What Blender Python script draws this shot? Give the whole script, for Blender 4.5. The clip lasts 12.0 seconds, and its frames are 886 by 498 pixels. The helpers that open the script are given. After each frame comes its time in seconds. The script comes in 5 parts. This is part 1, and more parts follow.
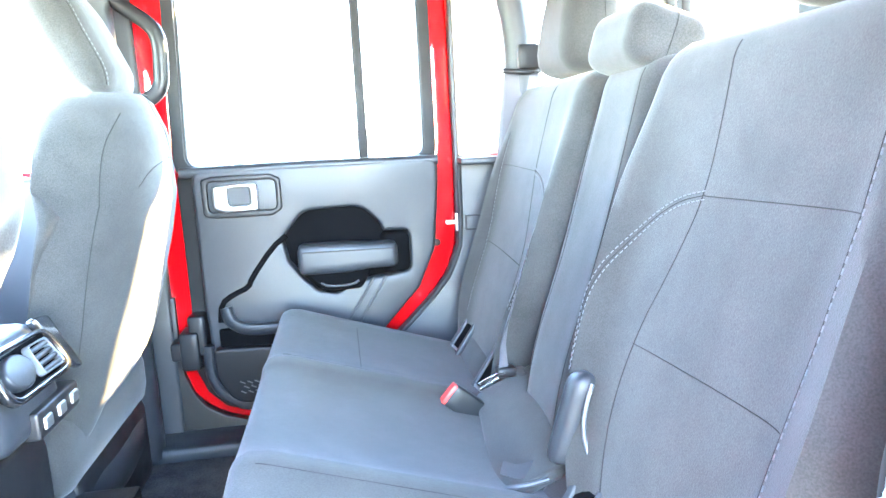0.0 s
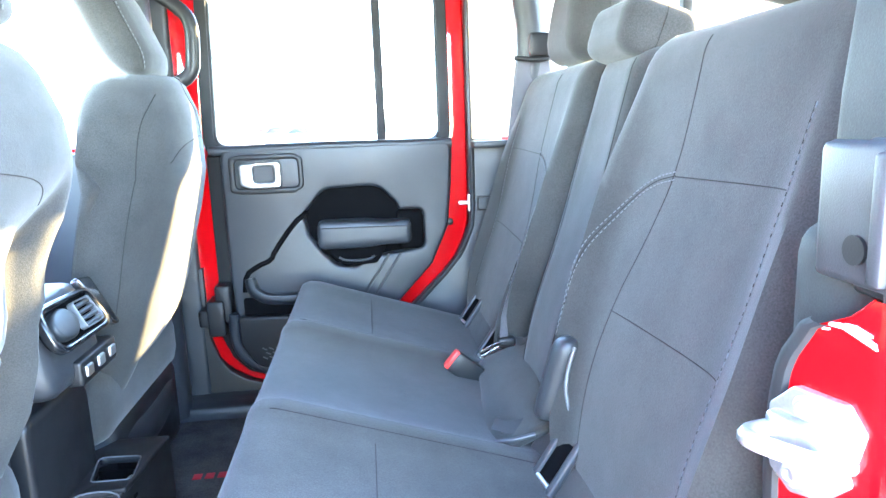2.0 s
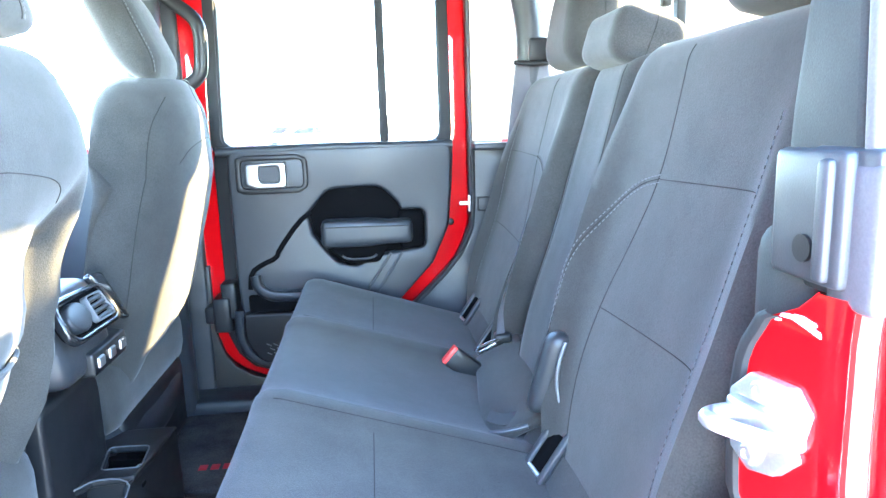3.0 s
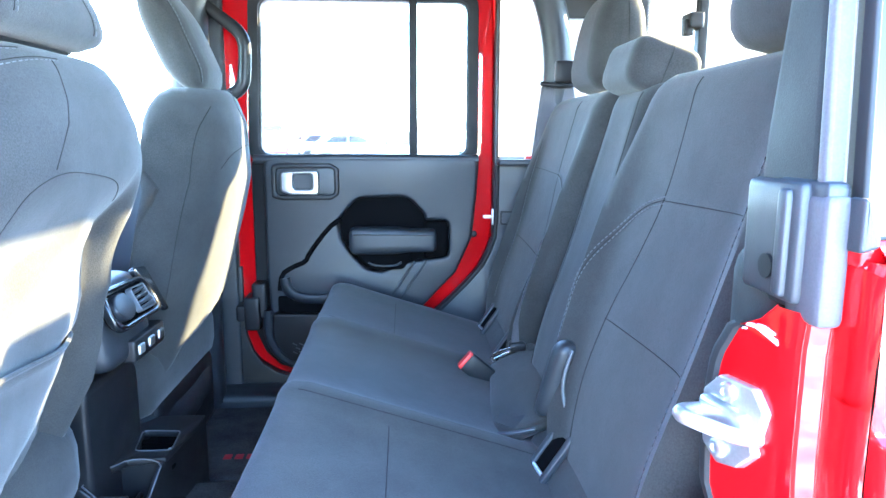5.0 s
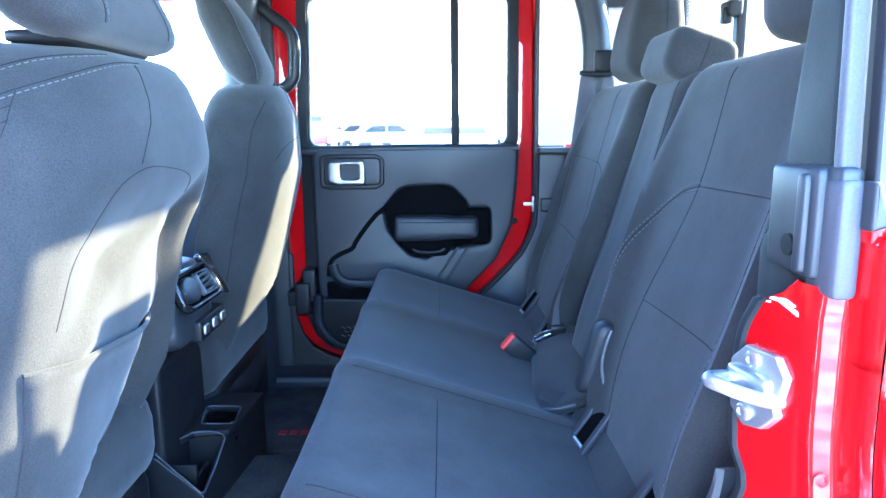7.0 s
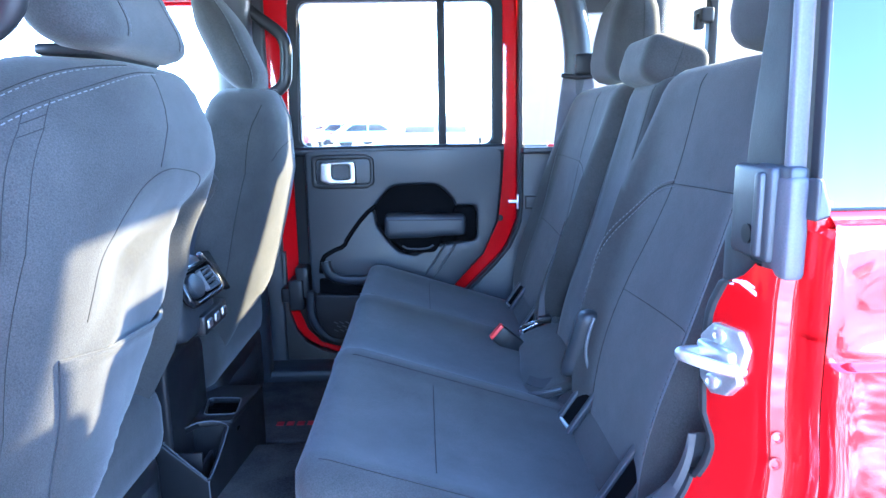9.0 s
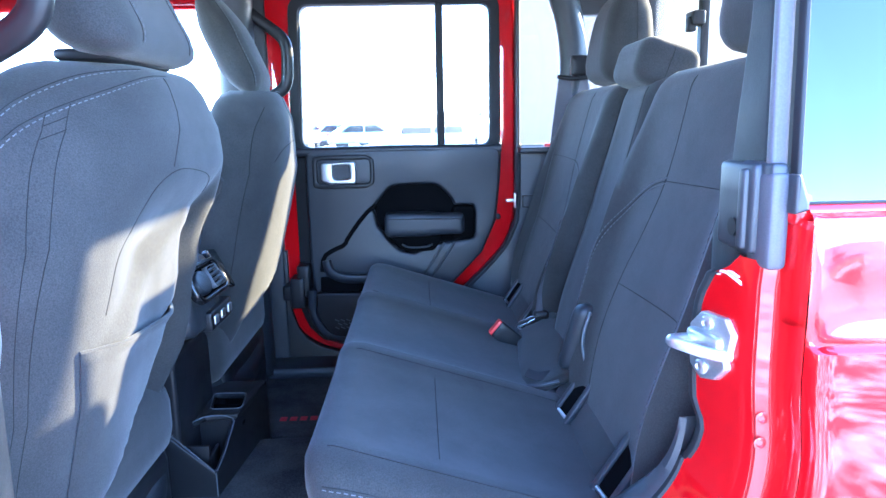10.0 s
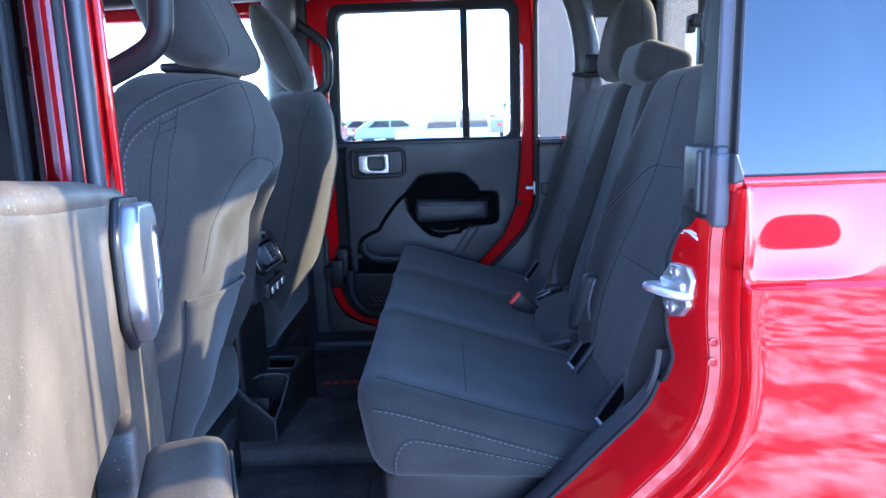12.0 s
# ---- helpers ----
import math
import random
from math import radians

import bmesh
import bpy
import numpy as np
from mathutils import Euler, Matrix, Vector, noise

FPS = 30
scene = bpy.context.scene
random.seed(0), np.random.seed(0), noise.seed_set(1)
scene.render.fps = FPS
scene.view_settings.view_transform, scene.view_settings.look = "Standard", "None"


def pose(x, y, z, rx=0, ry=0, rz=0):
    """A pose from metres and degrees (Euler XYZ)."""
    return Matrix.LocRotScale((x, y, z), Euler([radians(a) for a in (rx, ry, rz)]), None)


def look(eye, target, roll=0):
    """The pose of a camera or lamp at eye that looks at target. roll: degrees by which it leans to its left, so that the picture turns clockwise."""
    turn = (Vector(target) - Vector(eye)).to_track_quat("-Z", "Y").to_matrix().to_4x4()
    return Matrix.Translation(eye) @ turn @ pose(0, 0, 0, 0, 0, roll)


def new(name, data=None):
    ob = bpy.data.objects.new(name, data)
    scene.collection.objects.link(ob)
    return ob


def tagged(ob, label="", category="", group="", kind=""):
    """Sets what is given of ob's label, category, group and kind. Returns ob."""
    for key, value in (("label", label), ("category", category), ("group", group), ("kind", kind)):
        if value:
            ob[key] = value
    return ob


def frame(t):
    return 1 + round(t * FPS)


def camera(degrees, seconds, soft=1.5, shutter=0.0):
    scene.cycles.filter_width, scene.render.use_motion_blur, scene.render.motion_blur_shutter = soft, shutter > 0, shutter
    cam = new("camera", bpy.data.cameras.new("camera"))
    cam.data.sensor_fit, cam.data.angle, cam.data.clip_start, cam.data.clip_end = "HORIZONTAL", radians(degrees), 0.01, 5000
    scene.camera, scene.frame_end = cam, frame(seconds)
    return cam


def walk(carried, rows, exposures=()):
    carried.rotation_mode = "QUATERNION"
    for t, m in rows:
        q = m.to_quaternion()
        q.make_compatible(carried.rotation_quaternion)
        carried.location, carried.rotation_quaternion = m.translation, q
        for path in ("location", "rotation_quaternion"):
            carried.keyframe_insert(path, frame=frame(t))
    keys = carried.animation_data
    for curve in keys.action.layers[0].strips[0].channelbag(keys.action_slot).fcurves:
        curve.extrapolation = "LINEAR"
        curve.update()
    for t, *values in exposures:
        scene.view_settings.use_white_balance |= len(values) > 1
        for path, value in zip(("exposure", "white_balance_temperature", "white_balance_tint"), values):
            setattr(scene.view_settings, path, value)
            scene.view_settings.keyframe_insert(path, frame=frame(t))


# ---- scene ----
cam = camera(67.1, 12.0)
PATH = [
    (0, (-0.273, -0.954, 1.333), (0.016, 0.997, 1.001), -2.9),
    (0.5, (-0.264, -0.977, 1.328), (0.001, 0.974, 0.981), -2.4),
    (1, (-0.263, -1.0, 1.334), (-0.016, 0.95, 0.962), -2.2),
    (1.5, (-0.254, -1.023, 1.329), (-0.032, 0.929, 0.955), -2.2),
    (2, (-0.249, -1.045, 1.329), (-0.041, 0.909, 0.957), -2.1),
    (2.5, (-0.245, -1.067, 1.331), (-0.047, 0.888, 0.958), -2.1),
    (4.5, (-0.236, -1.137, 1.337), (-0.082, 0.828, 0.998), -0.2),
    (5, (-0.235, -1.155, 1.339), (-0.122, 0.814, 1.008), 0.2),
    (5.5, (-0.236, -1.171, 1.34), (-0.167, 0.8, 1.009), 0.3),
    (6, (-0.237, -1.186, 1.343), (-0.214, 0.784, 1.001), -0.1),
    (6.5, (-0.242, -1.201, 1.343), (-0.244, 0.767, 0.989), -0.4),
    (7, (-0.247, -1.215, 1.344), (-0.25, 0.751, 0.98), -0.7),
    (9, (-0.267, -1.285, 1.351), (-0.216, 0.68, 0.982), -1.0),
    (9.5, (-0.272, -1.304, 1.352), (-0.216, 0.661, 0.984), -1.1),
    (10, (-0.275, -1.322, 1.351), (-0.214, 0.643, 0.984), -1.2),
    (10.5, (-0.277, -1.339, 1.351), (-0.212, 0.625, 0.978), -1.2),
    (11, (-0.28, -1.356, 1.35), (-0.215, 0.605, 0.967), -0.9),
    (11.5, (-0.281, -1.387, 1.351), (-0.22, 0.573, 0.957), -0.6),
    (12, (-0.281, -1.524, 1.352), (-0.298, 0.44, 0.971), -1.9),
]
# The phone's exposure falls as the camera leaves the glare.
EXPOSURES = [(0.0, 7.81, 6900, 10), (1.0, 7.39, 6800, 10), (2.5, 6.91, 6500, 9), (4.5, 6.36, 5850, 8), (5.5, 5.91, 5400, 8), (6.5, 5.61, 5100, 9), (9.0, 5.53, 5000, 15), (9.5, 5.43, 5000, 16), (11.0, 5.11, 5050, 18), (11.5, 4.79, 5050, 18), (12.0, 4.13, 5100, 19)]
walk(cam, [(t, look(eye, target, roll)) for t, eye, target, roll in PATH], EXPOSURES)

# ---- light ----
world = bpy.data.worlds.new("World")
scene.world = world
world.use_nodes = True
wn = world.node_tree.nodes
sky = wn.new("ShaderNodeTexSky")
sky.sky_type, sky.sun_disc = "NISHITA", False
SUN_WAY = Vector((1.0, 0.51, 0.47)).normalized()
sky.sun_elevation = math.asin(SUN_WAY.z)
sky.sun_rotation = math.atan2(SUN_WAY.x, SUN_WAY.y)
sky.dust_density, sky.ozone_density, sky.altitude = 0.3, 2.0, 1500.0
wn["Background"].inputs["Strength"].default_value = 0.14
world.node_tree.links.new(sky.outputs[0], wn["Background"].inputs["Color"])
sun = new("sun", bpy.data.lights.new("sun", "SUN"))
sun.data.energy, sun.data.angle, sun.data.color = 1.4, radians(0.6), (1.0, 0.80, 0.43)
sun.matrix_world = look(SUN_WAY * 20, (0, 0, 0))

# ---- materials ----
def shader(name, color, rough=0.5, metal=0.0, coat=0.0, spec=0.5, vary=0.15, vscale=6.0,
           grain=0.0, gscale=400.0, bump=0.0, bscale=600.0, sheen=0.0, dust=0.0, dust_color=(0.35, 0.31, 0.26), specks=0.0, sharp=0.2, detail=4.0):
    """Principled surface: two scales of colour change, bump, and an optional film of dust in patches."""
    m = bpy.data.materials.new(name)
    m.use_nodes = True
    nt = m.node_tree
    p = nt.nodes["Principled BSDF"]
    link = nt.links.new
    tc = nt.nodes.new("ShaderNodeTexCoord")

    def noise_tex(scale, detail=4.0):
        n = nt.nodes.new("ShaderNodeTexNoise")
        n.inputs["Scale"].default_value, n.inputs["Detail"].default_value = scale, detail
        link(tc.outputs["Object"], n.inputs["Vector"])
        return n

    def ramp(src, lo, hi, a, b):
        r = nt.nodes.new("ShaderNodeMapRange")
        r.inputs[1].default_value, r.inputs[2].default_value, r.inputs[3].default_value, r.inputs[4].default_value = lo, hi, a, b
        link(src, r.inputs[0])
        return r.outputs[0]

    big = noise_tex(vscale, detail)
    k = ramp(big.outputs["Fac"], 0.5 - sharp, 0.5 + sharp, 1 - vary, 1 + vary)
    if grain:
        fine = noise_tex(gscale, 2.0)
        mul = nt.nodes.new("ShaderNodeMath")
        mul.operation = "MULTIPLY"
        link(k, mul.inputs[0])
        link(ramp(fine.outputs["Fac"], 0.3, 0.7, 1 - grain, 1 + grain), mul.inputs[1])
        k = mul.outputs[0]
    sc = nt.nodes.new("ShaderNodeVectorMath")
    sc.operation = "SCALE"
    sc.inputs[0].default_value = color
    link(k, sc.inputs["Scale"])
    col = sc.outputs[0]
    if dust:
        d1, d2 = noise_tex(9.0, 6.0), noise_tex(260.0, 3.0)
        dm = nt.nodes.new("ShaderNodeMath")
        dm.operation = "MULTIPLY"
        link(ramp(d1.outputs["Fac"], 0.35, 0.7, 0.1, 1.0), dm.inputs[0])
        link(ramp(d2.outputs["Fac"], 0.45, 0.75, 0.2, dust), dm.inputs[1])
        mx = nt.nodes.new("ShaderNodeMix")
        mx.data_type = "RGBA"
        link(dm.outputs[0], mx.inputs[0])
        link(col, mx.inputs[6])
        mx.inputs[7].default_value = (*dust_color, 1)
        col = mx.outputs[2]
    if specks:
        sp = nt.nodes.new("ShaderNodeMix")
        sp.data_type = "RGBA"
        link(ramp(noise_tex(specks, 0.0).outputs["Fac"], 0.785, 0.83, 0.0, 0.5), sp.inputs[0])
        link(col, sp.inputs[6])
        sp.inputs[7].default_value = (0.5, 0.47, 0.42, 1)
        col = sp.outputs[2]
    link(col, p.inputs["Base Color"])
    rr = noise_tex(vscale * 3.1)
    link(ramp(rr.outputs["Fac"], 0.3, 0.7, max(rough - 0.06, 0.02), min(rough + 0.06, 1)), p.inputs["Roughness"])
    p.inputs["Metallic"].default_value = metal
    p.inputs["Coat Weight"].default_value = coat
    p.inputs["Coat Roughness"].default_value = 0.03
    p.inputs["Coat IOR"].default_value = 1.6
    p.inputs["Specular IOR Level"].default_value = spec
    p.inputs["Sheen Weight"].default_value = sheen
    if bump:
        b = nt.nodes.new("ShaderNodeBump")
        b.inputs["Strength"].default_value, b.inputs["Distance"].default_value = bump, 0.001
        link(noise_tex(bscale, 2.0).outputs["Fac"], b.inputs["Height"])
        link(b.outputs[0], p.inputs["Normal"])
    return m


def glass(name, tint, film=0.0, film_color=(0.8, 0.78, 0.74), ior=1.5):
    """A pane: clear with a tint and a mirror gloss, and an optional film of dust that scatters daylight."""
    m = bpy.data.materials.new(name)
    m.use_nodes = True
    nt = m.node_tree
    nt.nodes.remove(nt.nodes["Principled BSDF"])
    out = nt.nodes["Material Output"]
    link = nt.links.new
    tr, gl, mix, fr = (nt.nodes.new("ShaderNode" + n) for n in ("BsdfTransparent", "BsdfGlossy", "MixShader", "Fresnel"))
    tr.inputs[0].default_value = (*tint, 1)
    gl.inputs["Roughness"].default_value = 0.0
    fr.inputs[0].default_value = ior
    link(fr.outputs[0], mix.inputs[0])
    link(tr.outputs[0], mix.inputs[1])
    link(gl.outputs[0], mix.inputs[2])
    top = mix.outputs[0]
    if film:
        tl, m2, nz, mr, tc = (nt.nodes.new("ShaderNode" + n) for n in ("BsdfTranslucent", "MixShader", "TexNoise", "MapRange", "TexCoord"))
        tl.inputs[0].default_value = (*film_color, 1)
        nz.inputs["Scale"].default_value = 5.0
        link(tc.outputs["Object"], nz.inputs["Vector"])
        mr.inputs[3].default_value, mr.inputs[4].default_value = film * 0.8, film * 1.2
        link(nz.outputs["Fac"], mr.inputs[0])
        link(mr.outputs[0], m2.inputs[0])
        link(top, m2.inputs[1])
        link(tl.outputs[0], m2.inputs[2])
        top = m2.outputs[0]
    link(top, out.inputs["Surface"])
    return m


FABRIC = shader("seat_cloth", (0.0315, 0.0308, 0.0293), rough=0.92, spec=0.18, vary=0.18, vscale=13, grain=0.26, gscale=560, bump=0.35, bscale=620, sheen=0.15)
THREAD = shader("grey_thread", (0.105, 0.107, 0.112), rough=0.8, vary=0.1, grain=0.2, gscale=900)
SEAM = shader("dark_thread", (0.024, 0.023, 0.022), rough=0.95, spec=0.1)
PLASTIC = shader("grained_black_plastic", (0.0230, 0.0250, 0.0290), rough=0.42, spec=0.45, vary=0.12, vscale=5, grain=0.12, gscale=700, bump=0.3, bscale=900)
PLASTIC_DEEP = shader("smooth_black_plastic", (0.013, 0.013, 0.014), rough=0.40, spec=0.3, vary=0.1, bump=0.1, bscale=700)
PLASTIC_DUSTY = shader("dusty_black_plastic", (0.030, 0.026, 0.022), rough=0.46, spec=0.4, vary=0.25, vscale=11, grain=0.18, gscale=700, bump=0.3, bscale=900, dust=0.24, dust_color=(0.36, 0.29, 0.21), specks=560.0)
# Paler grey than the black plastics, for thin edges, rims and bars.
RIM_GREY = shader("pale_grey_edge", (0.10, 0.103, 0.11), rough=0.35, spec=0.5, vary=0.2, vscale=30, grain=0.1, gscale=700)
GREY_TRIM = shader("grey_pillar_plastic", (0.034, 0.036, 0.041), rough=0.45, spec=0.5, vary=0.1, grain=0.1, gscale=700, bump=0.2, bscale=900)
SEAL_GREY = shader("pale_seal_rubber", (0.085, 0.080, 0.093), rough=0.5, spec=0.4, vary=0.1, grain=0.1, gscale=500, bump=0.2)
POST_GREY = shader("dull_grey_post_plastic", (0.030, 0.034, 0.034), rough=0.65, spec=0.22, vary=0.12, grain=0.12, gscale=700, bump=0.25, bscale=800)
# Near-black for recesses and wells: their deep shade is put into the colour.
RECESS_SHADE = shader("recess_shade_black", (0.004, 0.004, 0.0045), rough=0.95, spec=0.05)
RUBBER = shader("black_rubber", (0.018, 0.018, 0.019), rough=0.7, spec=0.3, vary=0.2, bump=0.2, bscale=300)
RED = shader("red_car_paint", (0.50, 0.0012, 0.004), rough=0.35, coat=1.0, spec=0.05, vary=0.04, vscale=3, grain=0.03, gscale=1200)
SEALER = shader("red_seam_sealer", (0.43, 0.012, 0.012), rough=0.45, coat=0.7, vary=0.1, vscale=30)
STEEL = shader("zinc_plated_steel", (0.62, 0.63, 0.64), rough=0.38, metal=0.9, vary=0.1, vscale=30, grain=0.06)
SATIN = shader("satin_silver", (0.50, 0.50, 0.50), rough=0.34, metal=0.9, vary=0.05)
CHROME = shader("chrome", (0.85, 0.85, 0.86), rough=0.08, metal=1.0, vary=0.02)
GLOSS_BLACK = shader("gloss_black_plastic", (0.012, 0.012, 0.013), rough=0.16, spec=0.6, vary=0.1)
CHIPPED = shader("bare_white_primer", (0.75, 0.74, 0.74), rough=0.5, vary=0.1, vscale=60)
CARPET = shader("dark_carpet", (0.028, 0.028, 0.031), rough=1.0, spec=0.1, vary=0.25, vscale=14, grain=0.5, gscale=300, bump=1.0, bscale=350, dust=0.12)
HEADLINER = shader("black_headliner", (0.03, 0.03, 0.033), rough=0.95, spec=0.15, vary=0.1, grain=0.2)
WEBBING = shader("grey_webbing", (0.075, 0.072, 0.080), rough=0.8, vary=0.1, grain=0.3, gscale=800, bump=0.3, bscale=700)
WEB_DARK = shader("black_webbing", (0.03, 0.03, 0.033), rough=0.8, vary=0.1, grain=0.3, gscale=800, bump=0.3)
RED_BUTTON = shader("red_release_button", (0.72, 0.04, 0.035), rough=0.4, vary=0.05)
RED_EMB = shader("red_thread", (0.45, 0.02, 0.03), rough=0.8, vary=0.1)
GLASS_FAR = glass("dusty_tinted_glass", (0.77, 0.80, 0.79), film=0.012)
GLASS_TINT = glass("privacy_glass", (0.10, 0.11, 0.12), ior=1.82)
GLASS_REAR = glass("dusty_rear_glass", (0.77, 0.80, 0.79), film=0.03)
GLASS_CLEAR = glass("clear_glass", (0.85, 0.9, 0.88))
ASPHALT = shader("lot_gravel", (0.54, 0.48, 0.41), rough=0.95, sharp=0.07, detail=9.0, vary=0.80, vscale=3.0, grain=0.5, gscale=9, bump=0.8, bscale=90)
STUCCO = shader("beige_stucco", (0.155, 0.106, 0.082), rough=0.9, vary=0.06, vscale=0.5, grain=0.06, gscale=30, bump=0.3, bscale=60)
CAR_WHITE = shader("white_car_paint", (0.55, 0.56, 0.57), rough=0.3, coat=1.0, vary=0.02)
CAR_SILVER = shader("silver_car_paint", (0.22, 0.25, 0.27), rough=0.3, metal=0.5, coat=1.0, vary=0.02)
CAR_GREEN = shader("pale_green_car_paint", (0.28, 0.38, 0.38), rough=0.3, coat=1.0, vary=0.02)
CAR_RED = shader("faded_red_car_paint", (0.20, 0.008, 0.014), rough=0.3, coat=1.0, vary=0.03)
CAR_GLASS = shader("dark_car_glass", (0.012, 0.018, 0.024), rough=0.12, spec=0.3, vary=0.02)
LEAF = shader("leaf_green", (0.07, 0.10, 0.04), rough=0.7, vary=0.35, vscale=3)
BARK = shader("bark", (0.12, 0.09, 0.06), rough=0.9, vary=0.3, vscale=10, bump=0.6, bscale=40)

# ---- building helpers ----
def thing(name, base, label, category, group="", kind=""):
    e = new(name)
    e.empty_display_size = 0.05
    e.matrix_basis = Matrix.Translation(base)
    return tagged(e, label, category, group, kind)


def part(name, mesh, material, parent=None, label="", smooth=True):
    """Links a mesh, given in world coordinates, as one object under a thing or a part."""
    ob = new(name, mesh)
    mesh.materials.clear()
    mesh.materials.append(material)
    if smooth and not material.name.endswith("_glass"):
        mesh.shade_smooth()
        mesh.set_sharp_from_angle(angle=radians(38))
    if parent:
        ob.parent = parent
        if parent.type == "EMPTY":
            ob.matrix_parent_inverse = parent.matrix_basis.inverted()
    if label:
        ob["label"] = label
    return ob


def mesh_of(verts, faces):
    me = bpy.data.meshes.new("m")
    me.from_pydata([tuple(v) for v in verts], [], faces)
    me.validate()
    bm = bmesh.new()
    bm.from_mesh(me)
    bmesh.ops.recalc_face_normals(bm, faces=bm.faces)
    bm.to_mesh(me)
    bm.free()
    return me


class Soft:
    """A rounded block, bent by a function; at() gives a point of its skin for the padding's seams."""

    def __init__(self, half, r, bend=None, centre=(0, 0, 0)):
        self.h, self.r, self.f, self.c = np.array(half, float), r, bend or (lambda p: p), np.array(centre, float)

    def skin(self, p):
        q = np.clip(p, -(self.h - self.r), self.h - self.r)
        d = np.array(p, float) - q
        n = np.linalg.norm(d)
        if n > 1e-9:
            q = q + d / n * self.r
        return q

    def at(self, axis, side, a, b, off=0.0):
        """The point of the face (axis, side) at the block's own coordinates a, b; off: metres proud."""
        p = np.zeros(3)
        others = [i for i in range(3) if i != axis]
        p[axis] = side * self.h[axis]
        p[others[0]], p[others[1]] = a, b
        q = self.skin(p)
        q[axis] += side * off
        return Vector(self.f(q)) + Vector(self.c)

    def mesh(self, n=(8, 8, 8)):
        verts, faces, seen = [], [], {}

        def vid(i):
            if i not in seen:
                p = np.array([spaced(i[k], n[k], self.h[k], self.r) for k in range(3)])
                seen[i] = len(verts)
                verts.append(np.array(self.f(self.skin(p))) + self.c)
            return seen[i]

        for ax in range(3):
            b, c = (ax + 1) % 3, (ax + 2) % 3
            for s in (0, n[ax]):
                for i in range(n[b]):
                    for j in range(n[c]):
                        quad = []
                        for di, dj in ((0, 0), (1, 0), (1, 1), (0, 1)):
                            k = [0, 0, 0]
                            k[ax], k[b], k[c] = s, i + di, j + dj
                            quad.append(vid(tuple(k)))
                        faces.append(quad)
        return mesh_of(verts, faces)


def spaced(i, n, h, r):
    """Steps along a side, closer together in the rounded ends."""
    e = min(3, n // 3)
    if i <= e:
        t = i / e
        return -h + r * (1 - math.cos(t * math.pi / 2)) if r < h else -h + r * t
    if i >= n - e:
        t = (n - i) / e
        return h - r * (1 - math.cos(t * math.pi / 2)) if r < h else h - r * t
    return -(h - r) + 2 * (h - r) * (i - e) / (n - 2 * e)


def block(x0, x1, y0, y1, z0, z1, r=0.004, bend=None, n=(7, 7, 7)):
    """A box with rounded edges."""
    h = (abs(x1 - x0) / 2, abs(y1 - y0) / 2, abs(z1 - z0) / 2)
    return Soft(h, min(r, min(h) * 0.98), bend, ((x0 + x1) / 2, (y0 + y1) / 2, (z0 + z1) / 2)).mesh(n)


def ease(a, lo, hi):
    u = min(1.0, max(0.0, (a - lo) / (hi - lo)))
    return u * u * (3 - 2 * u)


def rounded(points, r=0.02, steps=6):
    """A closed outline with its corners rounded; a point may carry its own radius."""
    out, n = [], len(points)
    for i, p in enumerate(points):
        rad = p[2] if len(p) > 2 else r
        a, b, c = Vector(points[i - 1][:2]), Vector(p[:2]), Vector(points[(i + 1) % n][:2])
        u, v = (a - b), (c - b)
        lu, lv = u.length, v.length
        if rad < 1e-5 or lu < 1e-6 or lv < 1e-6:
            out.append((b.x, b.y))
            continue
        u, v = u / lu, v / lv
        half = math.acos(max(-1, min(1, u.dot(v)))) / 2
        if half > 1.5:
            out.append((b.x, b.y))
            continue
        cut = min(rad / math.tan(half), lu * 0.48, lv * 0.48)
        p0, p1 = b + u * cut, b + v * cut
        for k in range(steps + 1):
            t = k / steps
            q = (1 - t) ** 2 * p0 + 2 * t * (1 - t) * b + t * t * p1
            out.append((q.x, q.y))
    return out


def plate(outline, y0, y1, holes=(), bevel=0.0, plane="xz", seg=2):
    """A flat plate with openings through it, between y0 and y1 (or the axis that plane leaves out)."""
    cu = bpy.data.curves.new("c", "CURVE")
    cu.dimensions, cu.fill_mode = "2D", "BOTH"
    thick = abs(y1 - y0)
    cu.bevel_depth = min(bevel, thick * 0.49)
    cu.bevel_resolution = seg
    cu.extrude = thick / 2 - cu.bevel_depth
    cu.offset = -cu.bevel_depth
    for ring in (outline, *holes):
        sp = cu.splines.new("POLY")
        sp.points.add(len(ring) - 1)
        for q, p in zip(sp.points, ring):
            q.co = (p[0], p[1], 0, 1)
        sp.use_cyclic_u = True
    ob = bpy.data.objects.new("tmp", cu)
    scene.collection.objects.link(ob)
    me = bpy.data.meshes.new_from_object(ob.evaluated_get(bpy.context.evaluated_depsgraph_get()))
    bpy.data.objects.remove(ob)
    bpy.data.curves.remove(cu)
    mid = (y0 + y1) / 2
    for v in me.vertices:
        u, w, d = v.co
        v.co = {"xz": (u, mid + d, w), "yz": (mid + d, u, w), "xy": (u, w, mid + d)}[plane]
    bm = bmesh.new()
    bm.from_mesh(me)
    bmesh.ops.remove_doubles(bm, verts=bm.verts, dist=1e-5)
    bmesh.ops.recalc_face_normals(bm, faces=bm.faces)
    bm.to_mesh(me)
    bm.free()
    return me


